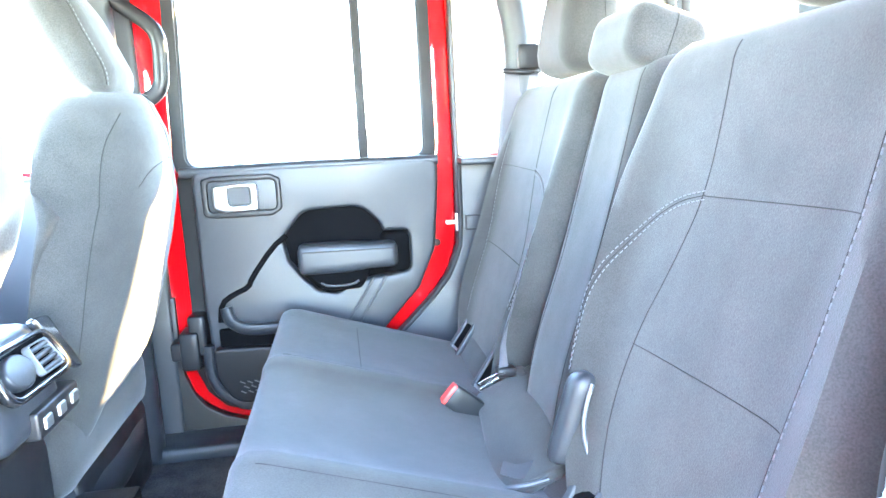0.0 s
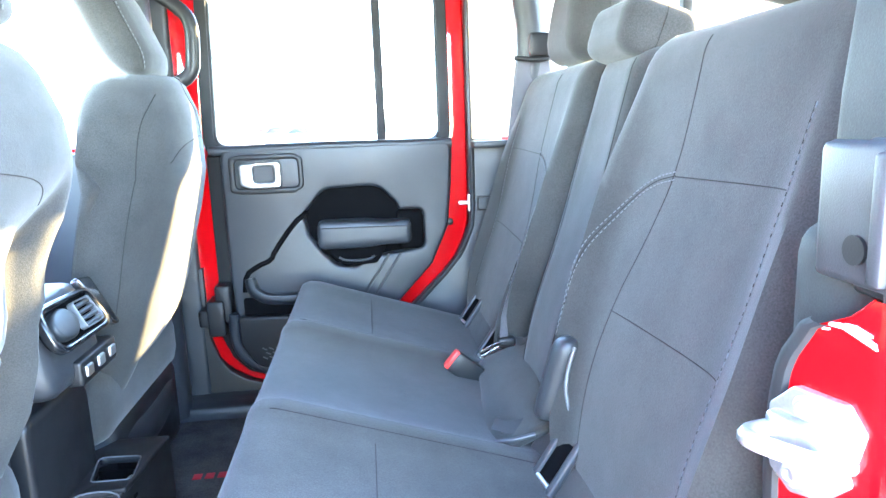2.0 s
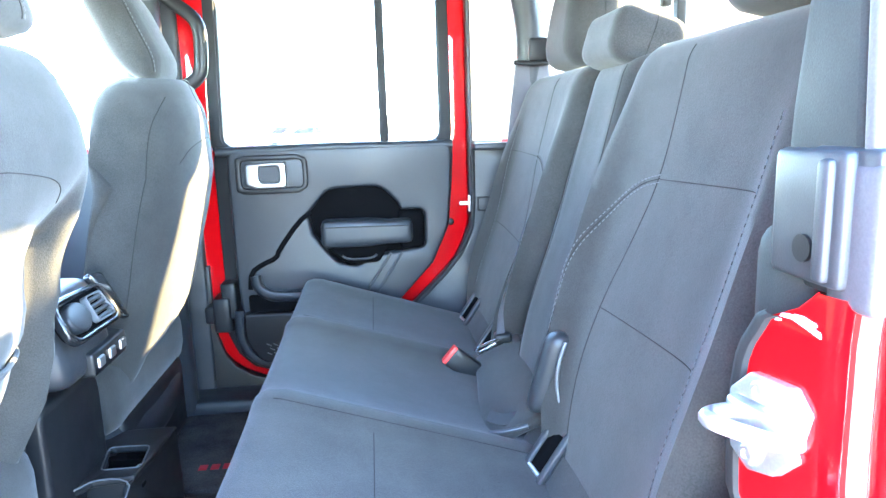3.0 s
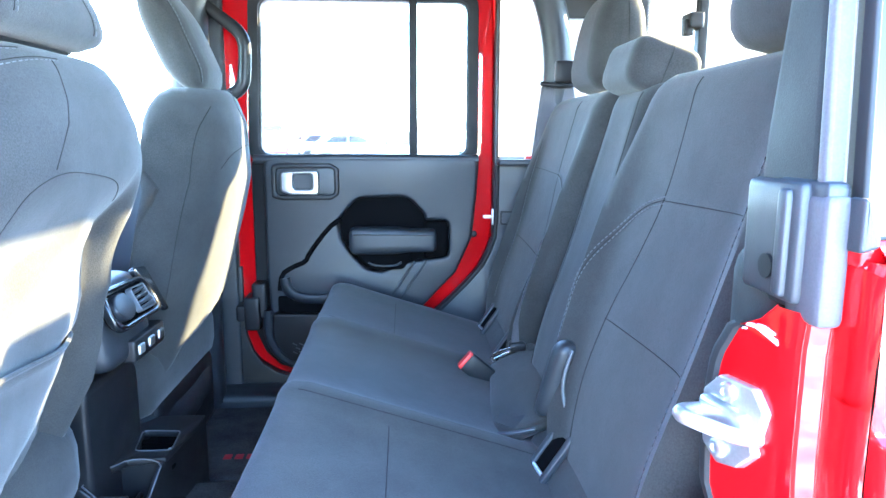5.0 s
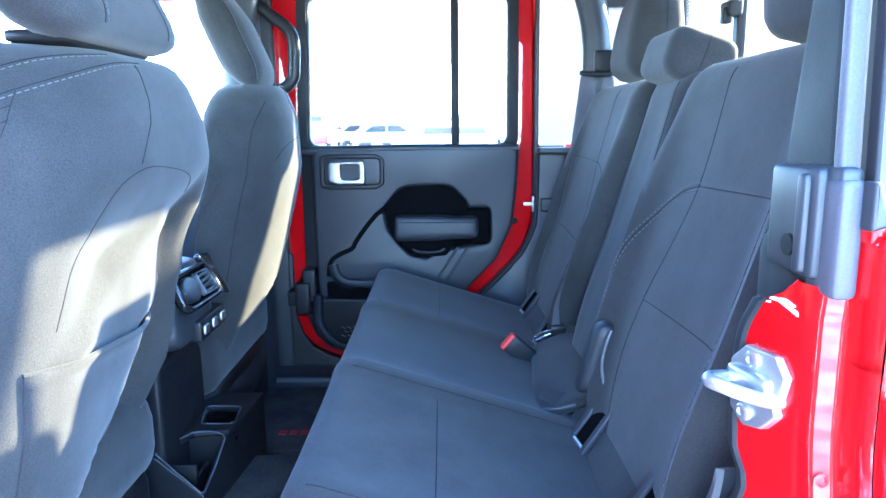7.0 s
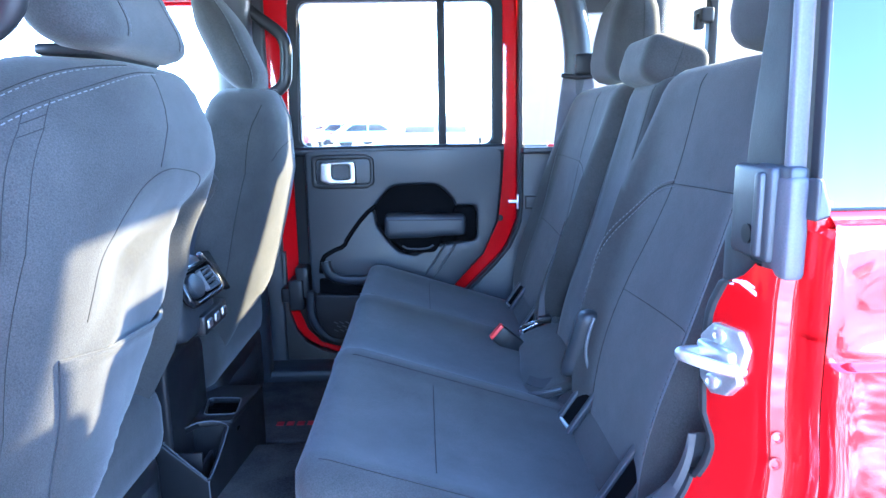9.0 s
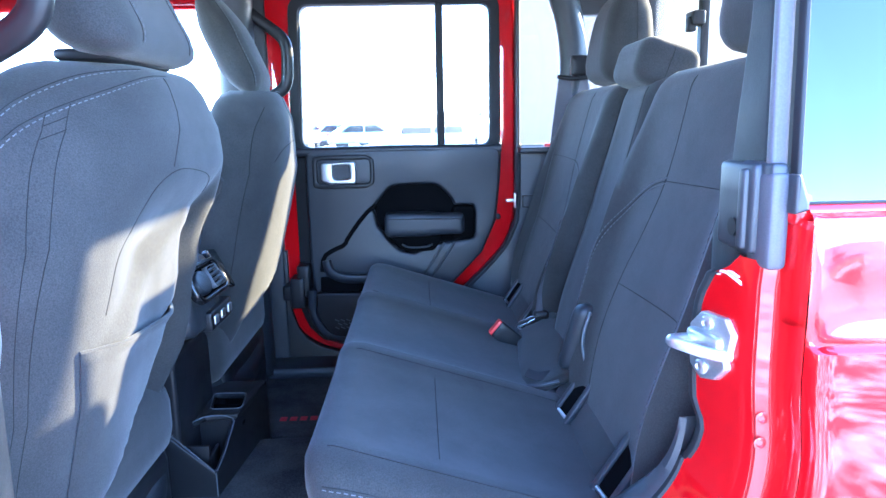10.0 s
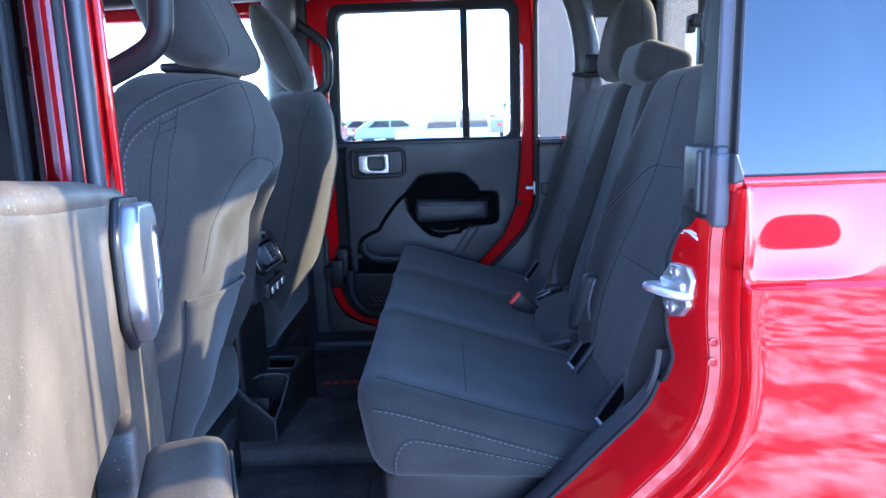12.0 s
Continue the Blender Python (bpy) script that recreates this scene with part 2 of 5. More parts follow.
def tube(points, r, smooth=3, flat=1.0, flat_axis=None, sides=10):
    """A round rod along a smoothed line; flat squeezes it along one axis."""
    pts = [Vector(p) for p in points]
    for _ in range(smooth):
        if len(pts) < 3:
            break
        q = [pts[0]]
        for a, b in zip(pts, pts[1:]):
            q += [a.lerp(b, 0.25), a.lerp(b, 0.75)]
        pts = q + [pts[-1]]
    verts, faces = [], []
    ref = None
    for i, p in enumerate(pts):
        t = (pts[min(i + 1, len(pts) - 1)] - pts[max(i - 1, 0)]).normalized()
        if ref is None:
            ref = t.orthogonal().normalized() if flat_axis is None else Vector(flat_axis)
        s = (ref - t * ref.dot(t)).normalized()
        ref = s if flat_axis is None else Vector(flat_axis)
        w = t.cross(s)
        rad = r[min(i * len(r) // len(pts), len(r) - 1)] if isinstance(r, (list, tuple)) else r
        for k in range(sides):
            a = 2 * math.pi * k / sides
            verts.append(p + (s * math.cos(a) * flat + w * math.sin(a)) * rad)
    n = len(pts)
    for i in range(n - 1):
        for k in range(sides):
            faces.append((i * sides + k, i * sides + (k + 1) % sides, (i + 1) * sides + (k + 1) % sides, (i + 1) * sides + k))
    faces += [tuple(range(sides)), tuple((n - 1) * sides + k for k in range(sides))]
    return mesh_of(verts, faces)


def sweep(path, profile, y_sign=1, closed=False):
    """Carries a profile of (outward, y) along an outline in the x-z plane."""
    pts = [Vector((p[0], p[1])) for p in path]
    n, m = len(pts), len(profile)
    verts, faces = [], []
    for i, p in enumerate(pts):
        a = pts[i - 1] if (i or closed) else p
        b = pts[(i + 1) % n] if (i < n - 1 or closed) else p
        t = (b - a).normalized()
        o = Vector((t.y, -t.x))
        for d, y in profile:
            verts.append((p.x + o.x * d, y * y_sign, p.y + o.y * d))
    for i in range(n if closed else n - 1):
        j = (i + 1) % n
        for k in range(m - 1):
            faces.append((i * m + k, i * m + k + 1, j * m + k + 1, j * m + k))
    return mesh_of(verts, faces)


def smooth_line(points, times=3):
    """An open line with its corners cut."""
    pts = [tuple(p) for p in points]
    for _ in range(times):
        q = [pts[0]]
        for a, b in zip(pts, pts[1:]):
            q += [tuple(x * 0.75 + y * 0.25 for x, y in zip(a, b)), tuple(x * 0.25 + y * 0.75 for x, y in zip(a, b))]
        pts = q + [pts[-1]]
    return pts


def ribbon(points, side, width, thick=0.0015, smooth=2):
    """A strap: a flat band along a line, its width along side."""
    pts = [Vector(p) for p in smooth_line(points, smooth)]
    verts, faces = [], []
    s0 = Vector(side).normalized()
    for i, p in enumerate(pts):
        t = (pts[min(i + 1, len(pts) - 1)] - pts[max(i - 1, 0)]).normalized()
        s = (s0 - t * s0.dot(t)).normalized()
        n = t.cross(s) * thick
        for a, b in ((-1, -1), (1, -1), (1, 1), (-1, 1)):
            verts.append(p + s * (a * width / 2) + n * (b / 2))
    for i in range(len(pts) - 1):
        for k in range(4):
            faces.append((i * 4 + k, i * 4 + (k + 1) % 4, i * 4 + 4 + (k + 1) % 4, i * 4 + 4 + k))
    faces += [(0, 1, 2, 3), tuple(len(pts) * 4 - 4 + k for k in range(4))]
    return mesh_of(verts, faces)


def stitches(line, length=0.006, gap=0.003, r=0.0008):
    """Dashes of thread along a line, joined into one mesh."""
    pts = [Vector(p) for p in line]
    verts, faces = [], []
    left, on = 0.0, True
    cur = [pts[0]]
    dashes = []
    for a, b in zip(pts, pts[1:]):
        d = (b - a).length
        pos = 0.0
        while pos < d:
            want = (length if on else gap) - left
            step = min(want, d - pos)
            pos += step
            left += step
            q = a.lerp(b, pos / d) if d else b
            if left >= (length if on else gap) - 1e-9:
                if on:
                    dashes.append((cur[0], q))
                cur, on, left = [q], not on, 0.0
    for a, b in dashes:
        t = (b - a).normalized()
        s = t.orthogonal().normalized()
        w = t.cross(s)
        o = len(verts)
        for p in (a, b):
            for k in range(4):
                an = math.pi / 2 * k
                verts.append(p + (s * math.cos(an) + w * math.sin(an)) * r)
        faces += [(o + k, o + (k + 1) % 4, o + 4 + (k + 1) % 4, o + 4 + k) for k in range(4)]
        faces += [(o, o + 1, o + 2, o + 3), (o + 4, o + 5, o + 6, o + 7)]
    me = bpy.data.meshes.new("m")
    me.from_pydata([tuple(v) for v in verts], [], faces)
    return me


def lathe(profile, centre, axis="z", sides=20):
    """A turned shape: (radius, height) pairs about an axis through centre."""
    verts, faces = [], []
    m = len(profile)
    for k in range(sides):
        a = 2 * math.pi * k / sides
        for rad, h in profile:
            u, v = rad * math.cos(a), rad * math.sin(a)
            p = {"z": (u, v, h), "y": (u, h, v), "x": (h, u, v)}[axis]
            verts.append(Vector(p) + Vector(centre))
    for k in range(sides):
        for j in range(m - 1):
            k2 = (k + 1) % sides
            faces.append((k * m + j, k2 * m + j, k2 * m + j + 1, k * m + j + 1))
    faces += [tuple(k * m for k in range(sides)), tuple(k * m + m - 1 for k in range(sides))]
    return mesh_of(verts, faces)


def joined(*meshes):
    bm = bmesh.new()
    for me in meshes:
        bm.from_mesh(me)
    out = bpy.data.meshes.new("m")
    bm.to_mesh(out)
    bm.free()
    return out

# ---- the pickup's cab: shell, floor, roof ----
def shifted(path, d):
    """An outline moved outwards by d."""
    pts = [Vector(p) for p in path]
    out = []
    for i, p in enumerate(pts):
        t = (pts[(i + 1) % len(pts)] - pts[i - 1]).normalized()
        out.append((p.x + t.y * d, p.y - t.x * d))
    return out


# The rear door opening, from the front edge round the sill and up the rear pillar.
LOWER = smooth_line([(-0.72, 1.285), (-0.72, 0.90), (-0.72, 0.74), (-0.70, 0.66), (-0.62, 0.63), (-0.45, 0.63), (-0.35, 0.645), (-0.27, 0.70),
                     (-0.13, 0.838), (-0.064, 0.905), (-0.008, 0.96), (0.008, 1.03), (0.0, 1.10), (0.0, 1.16), (0.0, 1.285)], 5)
DOOR_LOWER = smooth_line([(-0.72, 1.285), (-0.72, 0.98), (-0.712, 0.86), (-0.69, 0.775), (-0.64, 0.705), (-0.56, 0.665), (-0.45, 0.652), (-0.35, 0.66), (-0.26, 0.76),
                          (-0.16, 0.855), (-0.07, 0.94), (-0.02, 1.005), (0.0, 1.08), (0.0, 1.16), (0.0, 1.285)], 3)
UPPER = smooth_line([(0.0, 1.285), (0.0, 1.40), (0.0, 1.66), (-0.01, 1.75), (-0.09, 1.76), (-0.40, 1.76), (-0.62, 1.76), (-0.70, 1.75), (-0.715, 1.66), (-0.72, 1.40), (-0.72, 1.285)], 3)
OPENING = LOWER[:-1] + UPPER[:-1]
DOOR_EDGE = DOOR_LOWER[:-1] + UPPER[:-1]
FACE = [p for p in LOWER if not (p[0] > -0.3 and p[1] > 1.16)] + [(0.0, 1.20), (0.002, 1.226)]

truck = thing("pickup_truck_cab", (0, 0, 0.5), "red crew-cab pickup body with black roof and trim", "truck")

# Painted jamb round the near opening: inner lip, striker face, sealed flange, outer return.
JAMB = [(0.003, 0.655), (0.006, 0.662), (0.023, 0.733), (0.028, 0.742), (0.044, 0.746), (0.046, 0.749), (0.047, 0.757), (0.0475, 0.763), (0.049, 0.769), (0.0515, 0.773), (0.055, 0.776)]
RETURN = [(0.0455, 0.742), (0.046, 0.749), (0.047, 0.757), (0.0475, 0.763), (0.049, 0.769), (0.0515, 0.773), (0.055, 0.776)]
LIP = np.array([(0.0, -0.655), (0.99, -0.662), (1.010, -0.670), (1.030, -0.674), (1.042, -0.671), (1.052, -0.664), (1.062, -0.660), (1.145, -0.665), (1.166, -0.668), (1.178, -0.672), (1.190, -0.679),
                (1.201, -0.685), (1.207, -0.697), (1.212, -0.708), (1.220, -0.716), (1.227, -0.722), (1.30, -0.724)])


def lipped(me, keep=False):
    """Cuts the inner edge of the rear pillar's jamb back to its wavy lip; keep carries a seal along with it."""
    for v in me.vertices:
        if v.co.x > -0.06 and v.co.z > 0.99:
            y = float(np.interp(v.co.z, LIP[:, 0], LIP[:, 1]))
            fade = min(1.0, (v.co.x + 0.06) / 0.05)
            if keep:
                v.co.y += (y + 0.655) * fade
                v.co.x -= (y + 0.655) * fade * 0.24
            else:
                lim = y * fade - 0.655 * (1 - fade)
                if v.co.y > lim:
                    v.co.x += (v.co.y - lim) * 0.24
                    v.co.y = lim
    return me


JAMB_PATH = [Vector((*p, 0)) for p in FACE]
FINE = []
for p, q in zip(JAMB_PATH, JAMB_PATH[1:]):
    n = max(1, int((q - p).length / 0.004)) if p.x > -0.6 else 1
    FINE += [tuple(p.lerp(q, k / n))[:2] for k in range(n)]
FINE.append(FACE[-1])
JAMB = JAMB[:2] + [(0.006 + 0.017 * k / 8, 0.662 + 0.071 * k / 8) for k in range(1, 8)] + JAMB[2:]
part("door_jamb", lipped(sweep(FINE, JAMB, -1)), RED, truck, "glossy red painted door jamb")
part("jamb_return", sweep([(0.0, 1.17), (0.0, 1.24), (0.0005, 1.268), (0.003, 1.279), (0.006, 1.284)], RETURN, -1), RED, truck, "red jamb edge below the window")
part("seam_sealer", sweep(FACE, [(0.0285, 0.7425), (0.0295, 0.7455), (0.041, 0.7480), (0.0435, 0.7462)], -1), SEALER, truck, "pinkish red brushed seam sealer")
part("weatherstrip", lipped(sweep([p for p in FINE if p[1] < 1.205 or p[0] < -0.3], [(0.007, 0.660), (0.0015, 0.658), (0.0005, 0.652), (0.003, 0.645), (0.009, 0.640)], -1), True), RUBBER, truck, "black rubber door seal")
sill = sweep([p for p in LOWER if p[0] > -0.60 and p[1] < 1.035], [(0.001, 0.652), (-0.005, 0.642), (-0.007, 0.622), (0.004, 0.600), (0.03, 0.585)], -1)
for v in sill.vertices:
    v.co.y += (-0.654 - v.co.y) * 0.93 * ease(v.co.z, 0.90, 1.04)
part("sill_trim", sill, PLASTIC, truck, "black plastic sill trim")


def skin_side():
    """The near outer skin behind the door, with its shoulder and crease."""
    rim = shifted(OPENING, 0.0550)
    rear = [p for p in rim if p[0] > -0.5 and 0.5 < p[1] < 1.30]
    rear.sort(key=lambda p: p[1])
    zs = [1.288, 1.284, 1.277, 1.2695, 1.2690, 1.2682, 1.2675, 1.265] + [1.2598 - 0.00525 * k for k in range(20)] + [1.1555, 1.154, 1.152, 1.1505, 1.142, 1.13] + [1.12 - 0.02 * i for i in range(30)]
    prof = np.array([(0.50, 0.750), (0.75, 0.784), (0.95, 0.793), (1.10, 0.792), (1.1510, 0.790), (1.1550, 0.781)] + [(1.160 + 0.00525 * k, 0.7805 - 0.085 * 0.00525 * k - 14.0 * ((0.00525 * k - 0.062) ** 3 + 0.062 ** 3)) for k in range(21)] + [(1.2675, 0.7635), (1.2690, 0.7585), (1.284, 0.757), (1.289, 0.754)])
    verts, faces = [], []
    cols = 52
    for z in zs:
        x0 = float(np.interp(z, [p[1] for p in rear], [p[0] for p in rear]))
        y = float(np.interp(z, prof[:, 0], prof[:, 1]))
        for k in range(cols + 1):
            u = (k / cols) ** 1.5
            x = x0 + (0.62 - x0) * u
            dent = 0.0010 * math.sin(7 * z + 5 * u) + (0.7765 - y) * math.exp(-u / 0.006) * (1 - 0.85 * ease(z, 1.262, 1.282))
            if 1.160 <= z <= 1.265:
                # flat shoulder, hollow only near the door
                dent += (0.7805 - 0.134 * (z - 1.160) - y) * (1 - math.exp(-((x - 0.122) / 0.056) ** 4))
            verts.append((x, -(y + dent), z))
    n = cols + 1
    for i in range(len(zs) - 1):
        faces += [(i * n + k, i * n + k + 1, (i + 1) * n + k + 1, (i + 1) * n + k) for k in range(cols)]
    return mesh_of(verts, faces)


part("quarter_panel", skin_side(), RED, truck, "glossy red quarter panel with a crease")
part("belt_corner", block(0.047, 0.100, -0.7565, -0.735, 1.250, 1.2865, 0.004), RED, truck, "red corner below the window")
part("rocker_panel", block(-2.0, -0.40, -0.80, -0.74, 0.44, 0.556, 0.02), RED, truck)
part("front_door", plate(rounded([(-1.62, 0.56), (-0.80, 0.56), (-0.80, 1.72), (-1.15, 1.76), (-1.62, 1.28)], 0.06), -0.80, -0.74,
                              [rounded([(-1.46, 1.30), (-0.87, 1.30), (-0.87, 1.68), (-1.18, 1.69)], 0.04)], 0.012), RED, truck, "closed red front door")
part("fender", block(-2.35, -1.64, -0.80, -0.72, 0.6, 1.26, 0.04), RED, truck)

def leaned(me, k=0.14):
    """Leans a near side pane inwards above the belt line."""
    for v in me.vertices:
        v.co.y += max(0.0, v.co.z - 1.28) * k
        v.co.x += max(0.0, v.co.z - 1.28) * k * 0.42
    return me


# Near rear pillar: grey bracket at its foot, seal channel, inner post, and the rubber edge of the quarter glass.
part("bracket_base", block(0.029, 0.046, -0.752, -0.690, 1.222, 1.312, 0.005), GREY_TRIM, truck, "grey plastic bracket base")
part("pillar_bracket", block(0.021, 0.034, -0.736, -0.666, 1.228, 1.311, 0.0062), GREY_TRIM, truck, "grey plastic pillar bracket with a round hole")
part("bracket_rib", block(0.016, 0.026, -0.728, -0.716, 1.232, 1.306, 0.004), GREY_TRIM, truck, "raised rib of the bracket")
part("bracket_foot", block(0.0275, 0.0465, -0.756, -0.715, 1.217, 1.304, 0.006), SEAL_GREY, truck, "grey plastic seal end cap")
part("foot_gusset", plate(rounded([(0.0425, 1.268), (0.0425, 1.303), (0.047, 1.303), (0.0555, 1.2785), (0.0555, 1.272)], 0.003), -0.7685, -0.752, bevel=0.003), GREY_TRIM, truck)
part("bracket_hole", lathe([(0.0088, -0.002), (0.0088, 0.0005), (0.0066, 0.0005), (0.0, -0.001)], (0.0208, -0.704, 1.250), "x", 18), PLASTIC_DEEP, truck, "round bolt hole")
part("seal_channel", leaned(plate(rounded([(0.0300, 1.298), (0.0460, 1.298), (0.0460, 1.77), (0.0300, 1.77)], 0.003), -0.748, -0.737, bevel=0.004)), SEAL_GREY, truck, "pale grey vertical seal channel")
part("glass_surround", leaned(plate(rounded([(0.0455, 1.276), (0.43, 1.276), (0.43, 1.80), (0.0455, 1.80)], 0.003), -0.763, -0.751,
                             [rounded([(0.0500, 1.2795), (0.427, 1.2795), (0.427, 1.74), (0.0500, 1.74)], 0.003)], 0.0015)), RUBBER, truck, "black rubber window surround")
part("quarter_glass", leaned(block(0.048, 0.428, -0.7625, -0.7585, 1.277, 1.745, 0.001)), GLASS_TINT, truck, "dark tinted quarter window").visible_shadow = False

part("belt_rail", block(0.044, 0.43, -0.7655, -0.735, 1.258, 1.2775, 0.006), RED, truck)

# Far rear pillar and quarter window.
part("pillar_seal", tube([(0.022, 0.701, 1.262), (0.021, 0.701, 1.07), (0.003, 0.700, 1.022), (-0.026, 0.700, 0.964), (-0.156, 0.700, 0.834), (-0.274, 0.700, 0.716)], 0.0065, 1, sides=10), RUBBER, truck, "black rubber seal on the pillar edge")
part("pillar_trim", plate(rounded([(0.016, 0.60), (0.40, 0.60), (0.40, 1.80), (0.012, 1.80), (0.012, 1.25), (0.012, 1.06), (-0.03, 0.97), (-0.16, 0.84), (-0.28, 0.72)], 0.01), 0.700, 0.745,
                              [rounded([(0.026, 1.284), (0.310, 1.284), (0.298, 1.655), (0.165, 1.655), (0.10, 1.74), (0.026, 1.74)], 0.012)], 0.006), PLASTIC, truck, "black plastic pillar trim round a window")
part("quarter_glass", block(0.02, 0.385, 0.748, 0.753, 1.275, 1.75, 0.001), GLASS_FAR, truck, "dusty quarter window").visible_shadow = False
part("outer_skin", plate(rounded([(-2.3, 0.5), (0.62, 0.5), (0.62, 1.27), (-2.3, 1.27)], 0.02), 0.775, 0.785,
                             [rounded([(-1.62, 0.58), (0.0, 0.58), (0.0, 1.268), (-1.62, 1.268)], 0.002)], 0.002), RED, truck)
part("window_ledge", block(0.018, 0.34, 0.640, 0.742, 1.262, 1.280, 0.006), PLASTIC, truck, "black plastic window ledge")
part("trim_recess", plate(rounded([(0.030, 1.095), (0.085, 1.095), (0.085, 1.135), (0.030, 1.135)], 0.006), 0.693, 0.6995, [rounded([(0.036, 1.100), (0.079, 1.100), (0.079, 1.130), (0.036, 1.130)], 0.004)], 0.002), PLASTIC_DEEP, truck)
part("ledge_clip", block(0.094, 0.130, 0.664, 0.690, 1.272, 1.288, 0.004), RED_BUTTON, truck, "small red clip")

# Roll bars: two curved rear hoops, side rails, rear cross bar.
for s in (1, -1):
    part("roll_bar", tube([(0.076, 0.600, 1.80), (0.106, 0.608, 1.75), (0.145, 0.616, 1.66), (0.167, 0.620, 1.54), (0.163, 0.624, 1.42), (0.150, 0.632, 1.28), (0.14, 0.64, 1.0)] if s > 0 else
         [(0.10, -0.56, 1.80), (0.14, -0.575, 1.75), (0.18, -0.585, 1.66), (0.20, -0.60, 1.54), (0.20, -0.63, 1.42), (0.19, -0.66, 1.28), (0.17, -0.675, 1.0)], 0.040, flat=1.0, sides=20), GREY_TRIM if s < 0 else PLASTIC, truck, "padded black roll bar")
    part("side_rail", tube([(0.10, 0.60 * s, 1.745), (-0.3, 0.60 * s, 1.77), (-0.75, 0.60 * s, 1.76), (-1.3, 0.59 * s, 1.75), (-1.7, 0.58 * s, 1.72)], 0.040, sides=16), PLASTIC, truck, "padded black roof rail")
    part("front_hoop", tube([(-0.78, 0.62 * s, 0.62), (-0.79, 0.64 * s, 1.2), (-0.78, 0.63 * s, 1.6), (-0.77, 0.60 * s, 1.77)], 0.052, sides=16), PLASTIC, truck, "padded black centre pillar bar")
    # grab handle frame on the centre pillar bar
    part("grab_handle", tube([(-0.745, 0.625 * s, 1.675), (-0.705, 0.625 * s, 1.640), (-0.655, 0.625 * s, 1.605), (-0.637, 0.625 * s, 1.575), (-0.640, 0.625 * s, 1.51), (-0.645, 0.625 * s, 1.462), (-0.69, 0.625 * s, 1.435), (-0.785, 0.625 * s, 1.395)], 0.0165, sides=14, flat=0.8, flat_axis=(0, 1, 0)), PLASTIC_DEEP, truck, "black plastic grab handle")
part("rear_cross_bar", tube([(0.12, -0.58, 1.765), (0.14, 0.0, 1.775), (0.12, 0.58, 1.765)], 0.042, sides=16), PLASTIC, truck)
part("belt_guide", block(0.146, 0.208, 0.556, 0.580, 1.474, 1.530, 0.008), PLASTIC_DEEP, truck, "black seat belt guide")
part("seat_belt", plate(rounded([(0.118, 1.472), (0.200, 1.478), (0.232, 1.30), (0.226, 1.27), (0.094, 1.27)], 0.012), 0.585, 0.600, bevel=0.008, seg=3), WEBBING, truck, "grey shoulder belt fanned over the pillar foot")
part("belt_loop", tube([(0.112, 0.576, 1.474), (0.166, 0.555, 1.466), (0.222, 0.576, 1.474)], 0.006), PLASTIC_DEEP, truck)

# Roof, rear wall with its sliding window, floor, firewall.
part("roof", block(-1.80, 0.46, -0.76, 0.76, 1.80, 1.86, 0.03), PLASTIC, truck, "black hard top")
part("headliner", block(-1.74, 0.44, -0.72, 0.72, 1.785, 1.798, 0.004), HEADLINER, truck, "black foam headliner")
part("header", block(-1.33, 0.46, -0.765, -0.70, 1.765, 1.80, 0.01), PLASTIC, truck)
part("header", block(-1.33, 0.46, 0.70, 0.765, 1.775, 1.80, 0.01), PLASTIC, truck)
WALL_REAR = rounded([(-0.77, 0.6), (0.77, 0.6), (0.77, 1.275), (0.70, 1.29), (0.69, 1.82), (-0.69, 1.82), (-0.70, 1.29), (-0.77, 1.275)], 0.01)
part("rear_wall", plate(WALL_REAR, 0.380, 0.420, [rounded([(-0.64, 1.36), (0.64, 1.36), (0.63, 1.722), (-0.63, 1.722)], 0.04)], 0.006, "yz"), PLASTIC, truck, "black rear cab wall")
part("rear_glass", block(0.399, 0.404, -0.67, 0.67, 1.35, 1.73, 0.001), GLASS_REAR, truck, "rear window glass").visible_shadow = False
for ring in ([(-0.130, 1.36), (-0.070, 1.36), (-0.050, 1.73), (-0.120, 1.73)], [(0.256, 1.36), (0.282, 1.36), (0.282, 1.73), (0.256, 1.73)]):
    part("slider_frame", plate(rounded(ring, 0.003), 0.378, 0.398, bevel=0.004, plane="yz"), PLASTIC_DEEP, truck, "black sliding window frame")
part("slider_latch", joined(block(0.352, 0.382, 0.240, 0.292, 1.562, 1.594, 0.006), block(0.346, 0.366, 0.252, 0.276, 1.548, 1.582, 0.005)), PLASTIC_DEEP, truck, "black window latch")
part("floor_carpet", joined(block(-1.75, 0.345, -0.60, 0.76, 0.57, 0.600, 0.01), block(-1.75, 0.34, -0.15, 0.15, 0.59, 0.645, 0.03)), CARPET, truck, "dark carpeted cabin floor")
part("step_sill", block(-0.74, -0.30, -0.66, -0.56, 0.585, 0.628, 0.012), PLASTIC, truck, "black scuffed sill step")
part("sill", block(-1.6, -0.2, 0.60, 0.715, 0.58, 0.640, 0.015), PLASTIC, truck)
part("front_trim", plate([(-0.80, 0.56), (-0.45, 0.56), (-0.45, 0.646), (-0.546, 0.654), (-0.600, 0.670), (-0.641, 0.696), (-0.668, 0.735), (-0.684, 0.785), (-0.690, 0.86), (-0.690, 0.98), (-0.80, 0.98)], 0.700, 0.735, bevel=0.004), PLASTIC_DEEP, truck, "black kick trim")
part("rocker", block(-2.0, 0.1, 0.788, 0.80, 0.44, 1.0, 0.004), RED, truck)
part("firewall", block(-1.80, -1.74, -0.77, 0.77, 0.5, 1.28, 0.01), PLASTIC, truck)
